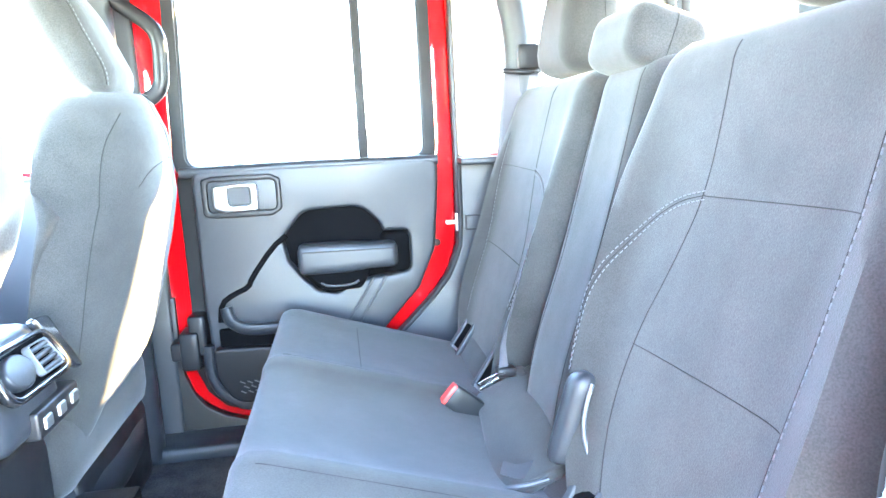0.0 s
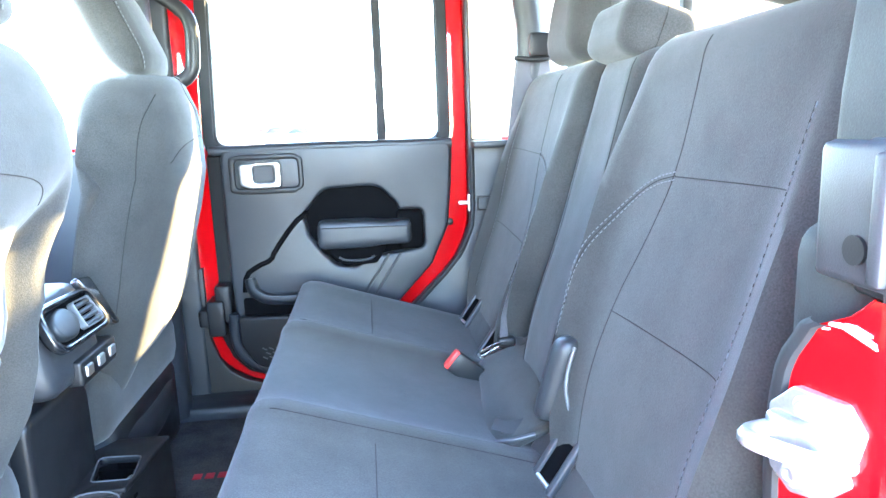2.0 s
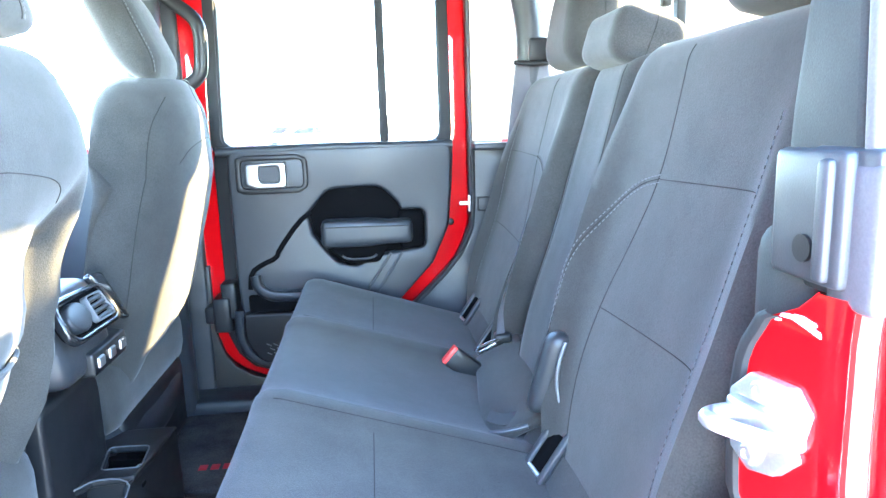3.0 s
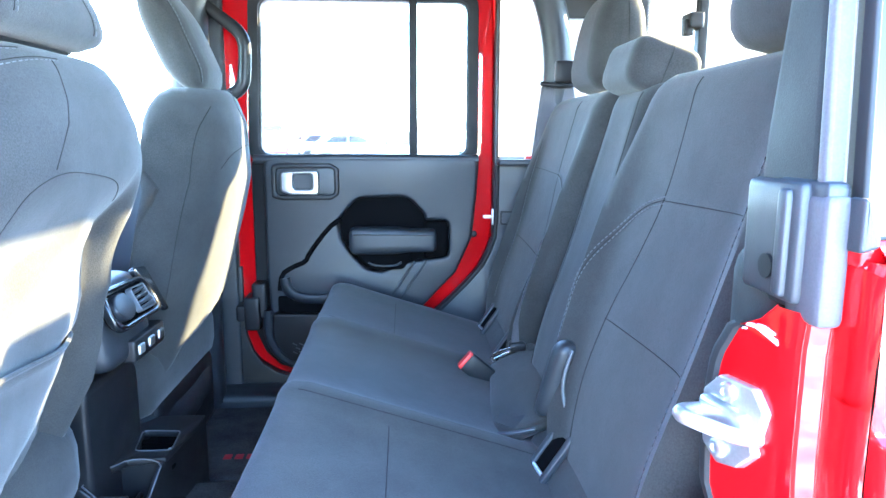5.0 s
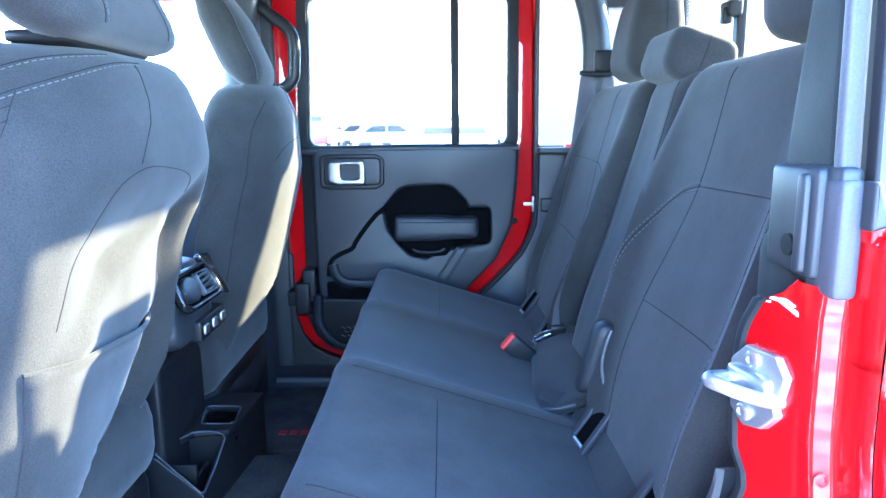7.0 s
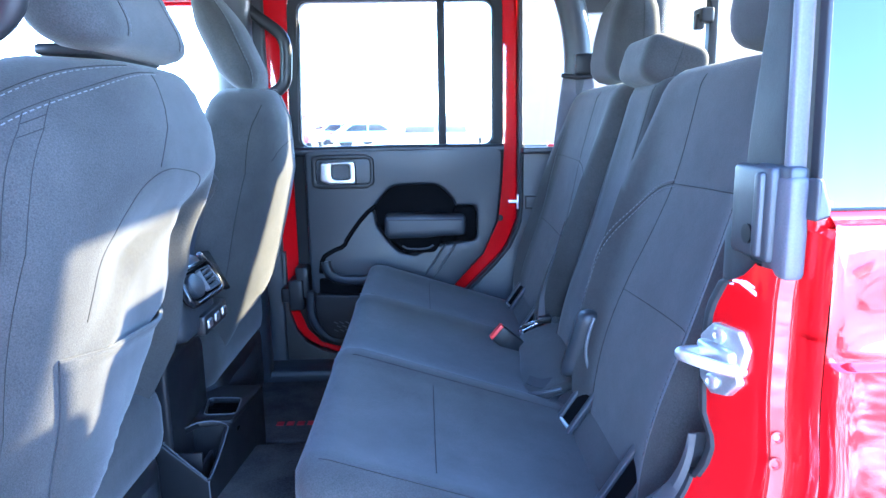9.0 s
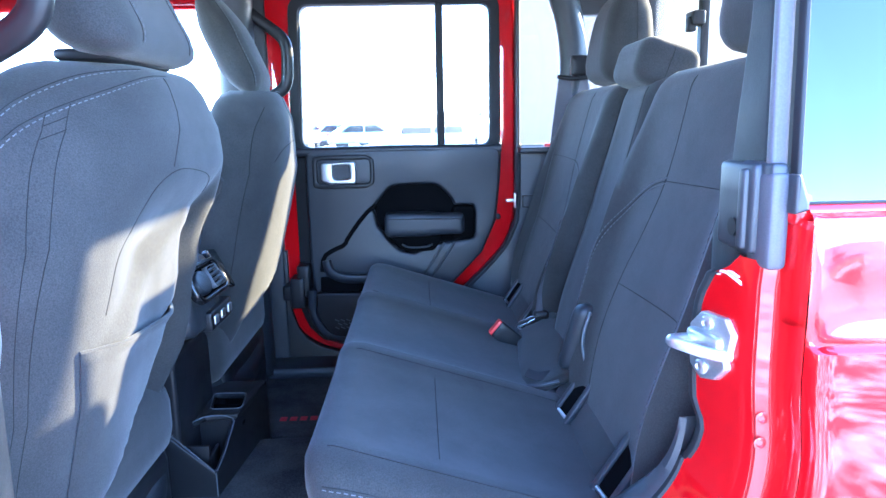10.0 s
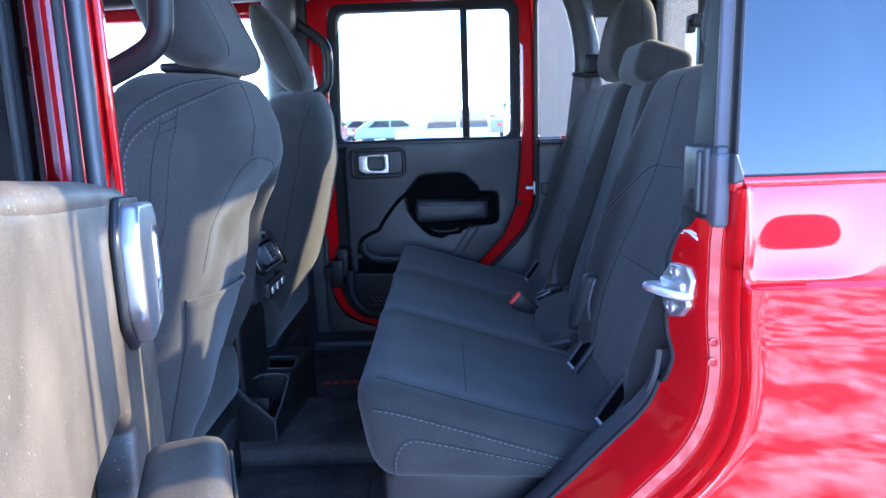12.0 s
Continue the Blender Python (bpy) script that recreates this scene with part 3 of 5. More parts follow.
part("dashboard", block(-1.74, -1.44, -0.70, 0.70, 0.98, 1.22, 0.05, n=(10, 10, 10)), PLASTIC, truck, "black dashboard")
part("windshield_frame", plate(rounded([(-0.76, 1.22), (0.76, 1.22), (0.70, 1.82), (-0.70, 1.82)], 0.05), -1.80, -1.75, [rounded([(-0.69, 1.27), (0.69, 1.27), (0.63, 1.74), (-0.63, 1.74)], 0.06)], 0.01, "yz"), RED, truck, "red windshield frame")
part("windshield", block(-1.778, -1.772, -0.70, 0.70, 1.25, 1.76, 0.001), GLASS_CLEAR, truck, "windshield glass").visible_shadow = False
part("underbody", block(-2.3, 0.6, -0.72, 0.72, 0.45, 0.565, 0.02), PLASTIC_DEEP, truck)
# Far front door with its red window frame.
part("front_door", plate(rounded([(-1.95, 0.56), (-0.80, 0.56), (-0.80, 1.745), (-1.60, 1.745), (-1.95, 1.28)], 0.06), 0.715, 0.770,
                             [rounded([(-1.84, 1.30), (-0.865, 1.30), (-0.865, 1.69), (-1.56, 1.69)], 0.05)], 0.012), RED, truck, "closed red front door")
part("front_door_trim", plate(rounded([(-1.55, 0.62), (-0.84, 0.62), (-0.84, 1.285), (-1.55, 1.285)], 0.05), 0.68, 0.714, bevel=0.01), PLASTIC, truck)
part("centre_pillar_trim", plate(rounded([(-0.80, 0.60), (-0.698, 0.60), (-0.698, 1.30), (-0.712, 1.40), (-0.712, 1.78), (-0.80, 1.78)], 0.01), 0.695, 0.74, bevel=0.01), PLASTIC, truck)
part("centre_pillar", plate(rounded([(-0.82, 0.56), (-0.735, 0.60), (-0.735, 1.78), (-0.82, 1.78)], 0.01), -0.735, -0.655, bevel=0.01), PLASTIC, truck, "black centre pillar trim")

# Striker on the near jamb: plate with two bolts and a wire loop.
plate_pts = rounded([(-0.665, 1.138), (-0.684, 1.157), (-0.721, 1.158), (-0.734, 1.142), (-0.729, 1.121), (-0.722, 1.113), (-0.727, 1.103), (-0.709, 1.084), (-0.686, 1.078), (-0.668, 1.090), (-0.664, 1.112)], 0.005)


def on_jamb(me, dy=0.005):
    """Lays a part of the striker, built about x = 0, onto the slanting face of the jamb."""
    for v in me.vertices:
        v.co.y = -0.697 + (v.co.y + 0.697) * 0.90 + dy
        v.co.z = 1.118 + (v.co.z - 1.118) * 0.90
        v.co.x += 0.0150 + (-0.70 - v.co.y) * 0.24
        v.co.z += 0.008
    return me


part("striker_plate", on_jamb(plate(plate_pts, -0.006, 0.004, bevel=0.002, plane="yz")), STEEL, truck, "zinc-plated striker plate")
part("striker_loop", on_jamb(tube([(0.004, -0.724, 1.117), (-0.012, -0.724, 1.117), (-0.030, -0.708, 1.122), (-0.040, -0.694, 1.125), (-0.035, -0.683, 1.124), (-0.016, -0.672, 1.121), (0.002, -0.668, 1.119)], 0.0056, smooth=2, flat=1.25, flat_axis=(0, 0, 1))), STEEL, truck, "steel striker loop")
part("striker_nut", on_jamb(block(-0.013, 0.0, -0.722, -0.668, 1.112, 1.136, 0.006)), STEEL, truck)
for y, z in ((-0.697, 1.146), (-0.690, 1.093)):
    part("striker_bolt", on_jamb(lathe([(0.0085, 0.0), (0.0085, -0.003), (0.0065, -0.0045), (0.004, -0.0045), (0.003, -0.003), (0.0, -0.003)], (-0.006, y, z), "x", 16)), STEEL, truck, "round torx bolt")
for z in (1.075, 1.050):
    part("sealer_dimple", lathe([(0.006, 0.0), (0.006, -0.0015), (0.004, -0.002), (0.003, -0.0006), (0.0, -0.0006)], (0.037, -0.7475, z), "y", 14), SEALER, truck, "round dimple in the sealer")
# inner pillar trim behind the jamb, and the post above it
part("pillar_trim", block(0.026, 0.085, -0.705, -0.628, 1.02, 1.262, 0.026, n=(9, 9, 9)), POST_GREY, truck, "rounded black inner pillar trim")
part("pillar_post", leaned(plate(rounded([(-0.740, 1.29), (-0.656, 1.29), (-0.662, 1.34), (-0.682, 1.44), (-0.698, 1.60), (-0.706, 1.79), (-0.740, 1.79)], 0.010), 0.0335, 0.085, bevel=0.012, seg=4, plane="yz")), POST_GREY, truck, "smooth grey pillar post")
part("upper_centre_jamb", sweep([(-0.715, 1.74), (-0.72, 1.5), (-0.72, 1.285)], JAMB, -1), RED, truck, "glossy red centre pillar jamb")
# Far striker and bolt seen on the red edge of the closed door.
part("striker", joined(block(-0.016, 0.010, 0.700, 0.712, 1.113, 1.123, 0.002), block(0.008, 0.014, 0.697, 0.713, 1.095, 1.140, 0.002)), STEEL, truck, "zinc-plated striker")

part("edge_bolt", lathe([(0.0095, 0.0), (0.0095, -0.003), (0.006, -0.005), (0.0, -0.005)], (-0.041, 0.7135, 1.068), "y", 14), PLASTIC_DEEP, truck, "dark bolt in the red door edge")

# Chipped paint at the head of the near jamb.
for ring in ([(-0.690, 1.2035), (-0.705, 1.2040), (-0.722, 1.1985), (-0.738, 1.1930), (-0.736, 1.1985), (-0.715, 1.2055), (-0.700, 1.2085), (-0.692, 1.2070)],
             [(-0.706, 1.2095), (-0.718, 1.2060), (-0.732, 1.2030), (-0.731, 1.2055), (-0.716, 1.2100)],
             [(-0.684, 1.1975), (-0.690, 1.1985), (-0.690, 1.2005), (-0.685, 1.2000)]):
    me = plate([(-0.710 + (y + 0.712) * 0.62, 1.2035 + (z - 1.202) * 0.62) for y, z in ring], 0.0, 0.0016, plane="yz")
    for v in me.vertices:
        v.co.x += 0.0055 + 0.24 * (-0.662 - v.co.y) - 0.0008
    part("paint_chip", me, CHIPPED, truck, "bare white chip in the paint")

# The rest of the truck, plain: bonnet, load bed and wheels.
part("bonnet", block(-3.15, -1.82, -0.74, 0.74, 0.72, 1.17, 0.07, lambda p: np.array((p[0], p[1] * (1 - 0.08 * max(0.0, -p[0]) / 0.66), p[2] + 0.04 * p[0] * (p[2] > 0))), (10, 10, 8)), RED, truck, "red bonnet")
for s in (-1, 1):
    part("bed_side", block(0.64, 2.05, min(0.70 * s, 0.78 * s), max(0.70 * s, 0.78 * s), 0.62, 1.16, 0.02), RED, truck)
    for x in (-2.45, 1.20):
        tyre = part("wheel", lathe([(0.20, -0.12), (0.33, -0.125), (0.39, -0.10), (0.40, -0.06), (0.40, 0.06), (0.39, 0.10), (0.33, 0.125), (0.20, 0.12)], (x, 0.74 * s, 0.40), "y", 32), RUBBER, truck, "black off-road tyre")
        part("rim", lathe([(0.21, -0.09), (0.19, 0.02 * s), (0.06, 0.05 * s), (0.0, 0.05 * s)], (x, 0.74 * s, 0.40), "y", 24), STEEL, tyre)
part("tailgate", block(1.99, 2.05, -0.70, 0.70, 0.66, 1.15, 0.02), RED, truck)
part("bed_floor", block(0.62, 2.0, -0.71, 0.71, 0.66, 0.70, 0.01), PLASTIC_DEEP, truck)

# ---- rear doors ----
def rear_door(s, label, lower_glass, plastic):
    """A rear side door in its closed place; s is +1 for the far side and -1 for the near one."""
    d = thing("rear_door", (-0.755, 0.775 * s, 0.64), label, "car door")

    def yy(a, b):
        return (a * s, b * s)

    edge = shifted(DOOR_EDGE, 0.011)
    wx = 0.0 if s > 0 else 0.03  # the open door shows a broader front upright
    part("door_shell", plate(edge, *yy(0.715, 0.757), [rounded([(-0.655 + wx, 1.268), (-0.040, 1.268), (-0.040, 1.716), (-0.640 + wx, 1.716)], 0.045)], 0.010, seg=4), RED, d, "glossy red painted door shell")
    part("outer_skin", plate(shifted(DOOR_EDGE, 0.03), *yy(0.757, 0.785), [rounded([(-0.655 + wx, 1.268), (-0.040, 1.268), (-0.040, 1.716), (-0.640 + wx, 1.716)], 0.045)], 0.008), RED, d)
    part("window_seal", plate(rounded([(-0.658 + wx * 2.2, 1.262), (-0.034, 1.262), (-0.034, 1.722), (-0.645 + wx * 2.2, 1.722)], 0.045), *yy(0.708, 0.7145),
                              [rounded([(-0.632 + wx * 2.2, 1.288), (-0.060, 1.288), (-0.060, 1.698), (-0.618 + wx * 2.2, 1.698)], 0.032)], 0.002), RUBBER, d, "black rubber window frame")
    part("window_bead", plate(rounded([(-0.640 + wx, 1.276), (-0.050, 1.276), (-0.050, 1.708), (-0.625 + wx, 1.708)], 0.036), *yy(0.716, 0.756),
                              [rounded([(-0.628 + wx, 1.290), (-0.063, 1.290), (-0.063, 1.696), (-0.614 + wx, 1.696)], 0.030)], 0.004), RUBBER if s > 0 else RED, d)
    part("window_divider", block(-0.222, -0.199, *yy(0.712, 0.748), 1.27, 1.715, 0.004), RUBBER, d, "black window divider bar")
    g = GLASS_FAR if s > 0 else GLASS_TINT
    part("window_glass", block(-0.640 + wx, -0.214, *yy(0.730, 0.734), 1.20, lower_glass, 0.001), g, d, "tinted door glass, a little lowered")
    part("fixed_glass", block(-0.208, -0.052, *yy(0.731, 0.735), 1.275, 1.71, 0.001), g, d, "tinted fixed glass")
    if s < 0:
        part("front_upright", plate(rounded([(-0.848, 1.262), (-0.650, 1.262), (-0.640, 1.745), (-0.805, 1.745)], 0.01), -0.741, -0.7085, bevel=0.006), RED, d, "red window frame upright")
        part("upright_flange", plate(rounded([(-0.852, 1.262), (-0.822, 1.262), (-0.782, 1.745), (-0.809, 1.745)], 0.006), -0.7085, -0.698, bevel=0.003), RED, d, "raised red flange")
        part("glass_run", tube([(-0.606, -0.700, 1.27), (-0.600, -0.700, 1.50), (-0.590, -0.700, 1.72)], 0.013, 1, sides=14, flat=0.7, flat_axis=(0, 1, 0)), GREY_TRIM, d, "dark rubber glass run")
    # inner trim with the pull pocket cut out of it
    back = rounded([(-0.676, 1.284), (-0.676, 0.95), (-0.668, 0.86), (-0.648, 0.795), (-0.605, 0.735), (-0.54, 0.698), (-0.42, 0.682), (-0.295, 0.745), (-0.19, 0.865), (-0.095, 0.965), (-0.052, 1.06), (-0.040, 1.18), (-0.034, 1.284)], 0.03)
    trim = rounded([(-0.614, 1.284), (-0.614, 0.95), (-0.608, 0.86), (-0.590, 0.795), (-0.560, 0.745), (-0.505, 0.705), (-0.42, 0.686), (-0.295, 0.745), (-0.19, 0.865), (-0.095, 0.965), (-0.052, 1.06), (-0.040, 1.18), (-0.034, 1.284)], 0.03)
    pocket = rounded([(-0.408, 1.055), (-0.418, 1.112, 0.012), (-0.366, 1.174, 0.05), (-0.228, 1.178, 0.06), (-0.184, 1.132, 0.03), (-0.178, 1.112, 0.01), (-0.116, 1.112), (-0.116, 1.012), (-0.255, 0.992), (-0.300, 0.968), (-0.345, 0.978), (-0.375, 1.010)], 0.016)
    if s > 0:
        back = rounded([(-0.646, 1.284), (-0.646, 0.95), (-0.654, 0.86), (-0.650, 0.80), (-0.628, 0.745), (-0.588, 0.704), (-0.53, 0.688), (-0.42, 0.682), (-0.295, 0.745), (-0.19, 0.865), (-0.095, 0.965), (-0.052, 1.06), (-0.040, 1.18), (-0.034, 1.284)], 0.03)
    if s < 0:
        trim = rounded([(-0.614, 1.284, 0.11)] + [(x, z) for x, z in [(-0.614, 0.95), (-0.608, 0.86), (-0.590, 0.795), (-0.560, 0.745), (-0.505, 0.705), (-0.42, 0.686), (-0.295, 0.745), (-0.19, 0.865), (-0.095, 0.965), (-0.052, 1.06), (-0.040, 1.18), (-0.034, 1.284)]], 0.03, 10)
        back = [(x - 0.040 * ease(-x, 0.50, 0.60) * ease(1.27 - z, 0.0, 0.07), z) for x, z in back]
        trim = [(x - 0.055 * ease(-x, 0.45, 0.56) * ease(1.27 - z, 0.0, 0.07), z) for x, z in trim]
    part("panel_seal", plate([(p[0] * 1.02 + 0.006, (p[1] - 0.98) * 1.03 + 0.977 if p[1] < 1.0 else p[1]) for p in back], *yy(0.704, 0.7146), bevel=0.003), PLASTIC_DEEP, d, "black edge behind the panel")
    if s < 0:
        pocket = [(x, z if z < 1.085 else 1.085 + (z - 1.085) * 0.45) for x, z in pocket]
    part("inner_trim", plate(trim, *yy(0.668, 0.714), [pocket], 0.010, seg=3), plastic, d, "grained black plastic door panel")
    part("top_roll", tube([(-0.640 if s > 0 else -0.54, 0.682 * s, 1.278), (-0.35, 0.680 * s, 1.281), (-0.034, 0.682 * s, 1.278)], 0.013, 0, sides=12), plastic, d, "rounded upper edge")
    # liner far blacker than the panel, to paint in the pocket's shade
    part("pocket_liner", block(-0.47, -0.11, *yy(0.6985, 0.7035), 0.95, 1.18, 0.001), RECESS_SHADE, d, "pull pocket liner with its shade painted black")
    part("armrest", block(-0.384, -0.150, *yy(0.600, 0.660), 1.028, 1.100, 0.016, lambda p: (p[0], p[1], p[2] * (1 - 0.15 * (p[0] > 0.05))), (10, 8, 8)), plastic, d, "padded black armrest")
    part("armrest_seam", tube([(-0.372, 0.599 * s, 1.083), (-0.27, 0.5985 * s, 1.082), (-0.162, 0.599 * s, 1.080)], 0.0016, 0), SEAM, d)
    # armrest end and cup in the same near-black, shade painted in
    part("armrest_end", block(-0.185, -0.116, *yy(0.650, 0.700), 1.010, 1.112, 0.018), RECESS_SHADE, d, "armrest end with shade painted black")
    part("pull_cup", plate(rounded([(-0.385, 1.035), (-0.205, 1.035), (-0.240, 0.980), (-0.325, 0.978)], 0.018), *yy(0.640, 0.708), bevel=0.008), RECESS_SHADE, d, "pull cup with its shade painted black")
    part("cup_lip", tube([(-0.335, 0.638 * s, 1.002), (-0.32, 0.637 * s, 0.992), (-0.26, 0.637 * s, 0.992), (-0.245, 0.638 * s, 1.002)], 0.003, 2), plastic, d)
    # diagonal groove, its shade a raised black strip, and the lower map pocket edge
    if s > 0:
        part("panel_groove", tube([(-0.41, 0.666 * s, 1.118), (-0.445, 0.666 * s, 1.092), (-0.50, 0.666 * s, 1.020), (-0.507, 0.666 * s, 1.000), (-0.545, 0.666 * s, 0.985), (-0.575, 0.666 * s, 0.965), (-0.580, 0.666 * s, 0.92)], 0.0065, 1), RECESS_SHADE, d, "black strip painted as the shade of a panel groove")
    part("lower_ridge", tube([(-0.565, 0.664 * s, 0.955), (-0.560, 0.660 * s, 0.925), (-0.535, 0.655 * s, 0.905), (-0.50, 0.652 * s, 0.898), (-0.40, 0.652 * s, 0.900)], 0.017, 2, flat=0.8), plastic, d, "moulded pocket rim")
    for x in (0.0, 0.030):
        part("panel_rib", tube([(-0.178 - x, 0.669 * s, 1.000), (-0.250 - x, 0.669 * s, 0.890)], 0.004, 0), plastic, d)
    if s > 0:
        # shade over the map pocket, laid on as a near-black block
        part("pocket_shade", block(-0.585, -0.33, 0.652, 0.667, 0.850, 0.905, 0.006), RECESS_SHADE, d, "black strip painted as the shade above the map pocket")
        part("map_pocket", plate(rounded([(-0.598, 0.862), (-0.598, 0.79, 0.05), (-0.560, 0.726, 0.05), (-0.45, 0.712), (-0.33, 0.735), (-0.30, 0.855)], 0.012, 6), 0.634, 0.668, bevel=0.007, seg=3), PLASTIC_DEEP, d, "dark map pocket front")
        part("pocket_band", tube([(-0.612, 0.655, 0.868), (-0.615, 0.655, 0.80), (-0.598, 0.655, 0.752), (-0.560, 0.655, 0.718), (-0.50, 0.655, 0.704), (-0.42, 0.655, 0.700)], 0.016, 2, flat=0.8), plastic, d, "rounded band round the pocket")
        for i in range(4):
            for k in range(3):
                x, z = -0.545 + 0.017 * i + 0.008 * (k % 2), 0.778 - 0.012 * k
                part("grille_bar", tube([(x, 0.6335, z), (x + 0.012, 0.6335, z - 0.006)], 0.0016, 0, sides=6), RIM_GREY, d, "pale grille bar")
    else:
        part("map_pocket", block(-0.575, -0.30, *yy(0.630, 0.666), 0.700, 0.895, 0.018), plastic, d, "map pocket")
        part("pocket_mesh", plate(rounded([(-0.60, 0.72), (-0.52, 0.72), (-0.52, 0.83), (-0.60, 0.83)], 0.02), *yy(0.622, 0.634), bevel=0.003), PLASTIC_DEEP, d, "dark speaker grille")
    # release handle: dark bezel, recess and satin loop
    bez = rounded([(-0.592, 1.176), (-0.592, 1.262), (-0.566, 1.268), (-0.436, 1.268), (-0.412, 1.256), (-0.412, 1.184), (-0.436, 1.170), (-0.566, 1.170)], 0.014)
    loop = rounded([(-0.566, 1.194), (-0.566, 1.246), (-0.464, 1.250), (-0.464, 1.184), (-0.540, 1.184)], 0.012)
    hole = rounded([(-0.532, 1.199), (-0.532, 1.241), (-0.482, 1.241), (-0.482, 1.199)], 0.010)
    if s < 0:
        bez = rounded([(-0.602, 1.190), (-0.604, 1.268), (-0.566, 1.282), (-0.420, 1.282), (-0.386, 1.252), (-0.392, 1.184), (-0.440, 1.156), (-0.566, 1.156)], 0.022)
        loop = rounded([(-0.596, 1.196), (-0.597, 1.262), (-0.562, 1.276), (-0.424, 1.276), (-0.393, 1.250), (-0.398, 1.190), (-0.444, 1.162), (-0.560, 1.162)], 0.022)
        hole = rounded([(-0.584, 1.196), (-0.584, 1.248), (-0.522, 1.250), (-0.536, 1.190)], 0.010)
    part("handle_bezel", plate(bez, *(yy(0.655, 0.668) if s > 0 else (-0.668, -0.661)), [rounded([(-0.578, 1.184), (-0.424, 1.184), (-0.424, 1.255), (-0.578, 1.255)], 0.014)], 0.004), PLASTIC_DEEP, d, "black handle bezel")
    part("handle_recess", block(-0.580, -0.422, *yy(0.6655, 0.670), 1.182, 1.257, 0.001), plastic, d, "handle recess")
    part("release_handle", plate(loop, *(yy(0.644, 0.660) if s > 0 else (-0.664, -0.648)), [hole], 0.005, seg=3), SATIN, d, "satin silver release handle")
    # hinges and check strap at the front edge
    for z in (0.80, 1.16):
        part("door_hinge", block(-0.770, -0.715, *yy(0.735, 0.790), z - 0.03, z + 0.03, 0.006), RED, d)
    if s > 0:
        part("check_strap", joined(block(-0.676, -0.632, 0.640, 0.716, 0.812, 0.905, 0.007), block(-0.655, -0.616, 0.650, 0.716, 0.845, 0.942, 0.007), block(-0.700, -0.660, 0.650, 0.716, 0.835, 0.880, 0.007)), PLASTIC_DEEP, d, "black door check strap")
    else:
        part("check_strap", block(-0.700, -0.645, -0.716, -0.600, 0.825, 0.895, 0.012), PLASTIC_DEEP, d, "black door check strap")
    return d


far_door = rear_door(1, "closed red rear door with black inner panel and tinted window", 1.648, PLASTIC)
near_door = rear_door(-1, "wide-open red rear door with dusty black inner panel", 1.70, PLASTIC_DUSTY)
DOOR_SWING = 70.0
near_door.matrix_basis = pose(-0.735, -0.791, 0.633, 0, -5.0, -DOOR_SWING)

# ---- rear bench ----
bench = thing("rear_bench_seat", (-0.15, 0, 0.60), "black cloth rear bench seat with grey stitching", "seat")


def cushion_bend(p):
    """Rake, crown and the shallow dish of each place."""
    x, y, z = p
    u = (x + 0.255) / 0.47
    top = (z + 0.085) / 0.17
    drop = 0.008 - 0.150 * u
    dish = 0.0
    for c in (-0.39, 0.0, 0.39):
        dish -= 0.012 * math.exp(-((y - c) / 0.14) ** 4) * math.exp(-((u - 0.5) / 0.45) ** 4)
    ridge = 0.010 * (math.exp(-((y + 0.185) / 0.022) ** 2) + math.exp(-((y - 0.185) / 0.022) ** 2)) * math.exp(-((u - 0.45) / 0.5) ** 6)
    front = -0.03 * (1 - top) * (u < 0.25) * (0.25 - u) * 4
    return np.array((x - front, y, z + (drop + dish + ridge) * min(1.0, top * 1.3)))


cush = Soft((0.255, 0.605, 0.085), 0.058, cushion_bend, (-0.185, 0.0, 0.890))
part("cushion", cush.mesh((26, 60, 12)), FABRIC, bench, "black cloth seat cushion")
part("cushion_base", block(-0.395, 0.05, -0.585, 0.585, 0.66, 0.83, 0.02), PLASTIC_DEEP, bench, "black seat base")


def face_line(soft, axis, side, pts, off=0.0012, times=3):
    return [soft.at(axis, side, a, b, off) for a, b in smooth_line(pts, times)]


def dense(line, step=0.01):
    out = [line[0]]
    for a, b in zip(line, line[1:]):
        n = max(1, int((Vector(b) - Vector(a)).length / step))
        out += [Vector(a).lerp(Vector(b), (k + 1) / n) for k in range(n)]
    return out


def seam(name, parent, soft, axis, side, pts, thread=True, r=0.0011, rows=(1.0,)):
    """A sewn seam laid on a face of the padding: a dark joint, and grey stitches beside it."""
    line = face_line(soft, axis, side, dense([Vector((*p, 0)) for p in pts], 0.012) and [(v.x, v.y) for v in dense([Vector((*p, 0)) for p in pts], 0.012)], 0.0003)
    part(name, tube(line, r * 0.5, 0, sides=6), SEAM, parent)
    for row in rows if thread else ():
        flat = smooth_line([(v.x, v.y) for v in dense([Vector((*p, 0)) for p in pts], 0.012)], 2)
        moved = []
        for i, (a, c) in enumerate(flat):
            p, q = flat[max(i - 1, 0)], flat[min(i + 1, len(flat) - 1)]
            d = math.hypot(q[0] - p[0], q[1] - p[1]) or 1.0
            moved.append(soft.at(axis, side, a + (q[1] - p[1]) / d * 0.0045 * row, c - (q[0] - p[0]) / d * 0.0045 * row, 0.0012))
        part("stitching", stitches(moved, 0.0052, 0.0036, 0.0007), THREAD, parent, "grey stitching")


def arc(pts, times=3):
    return smooth_line(pts, times)


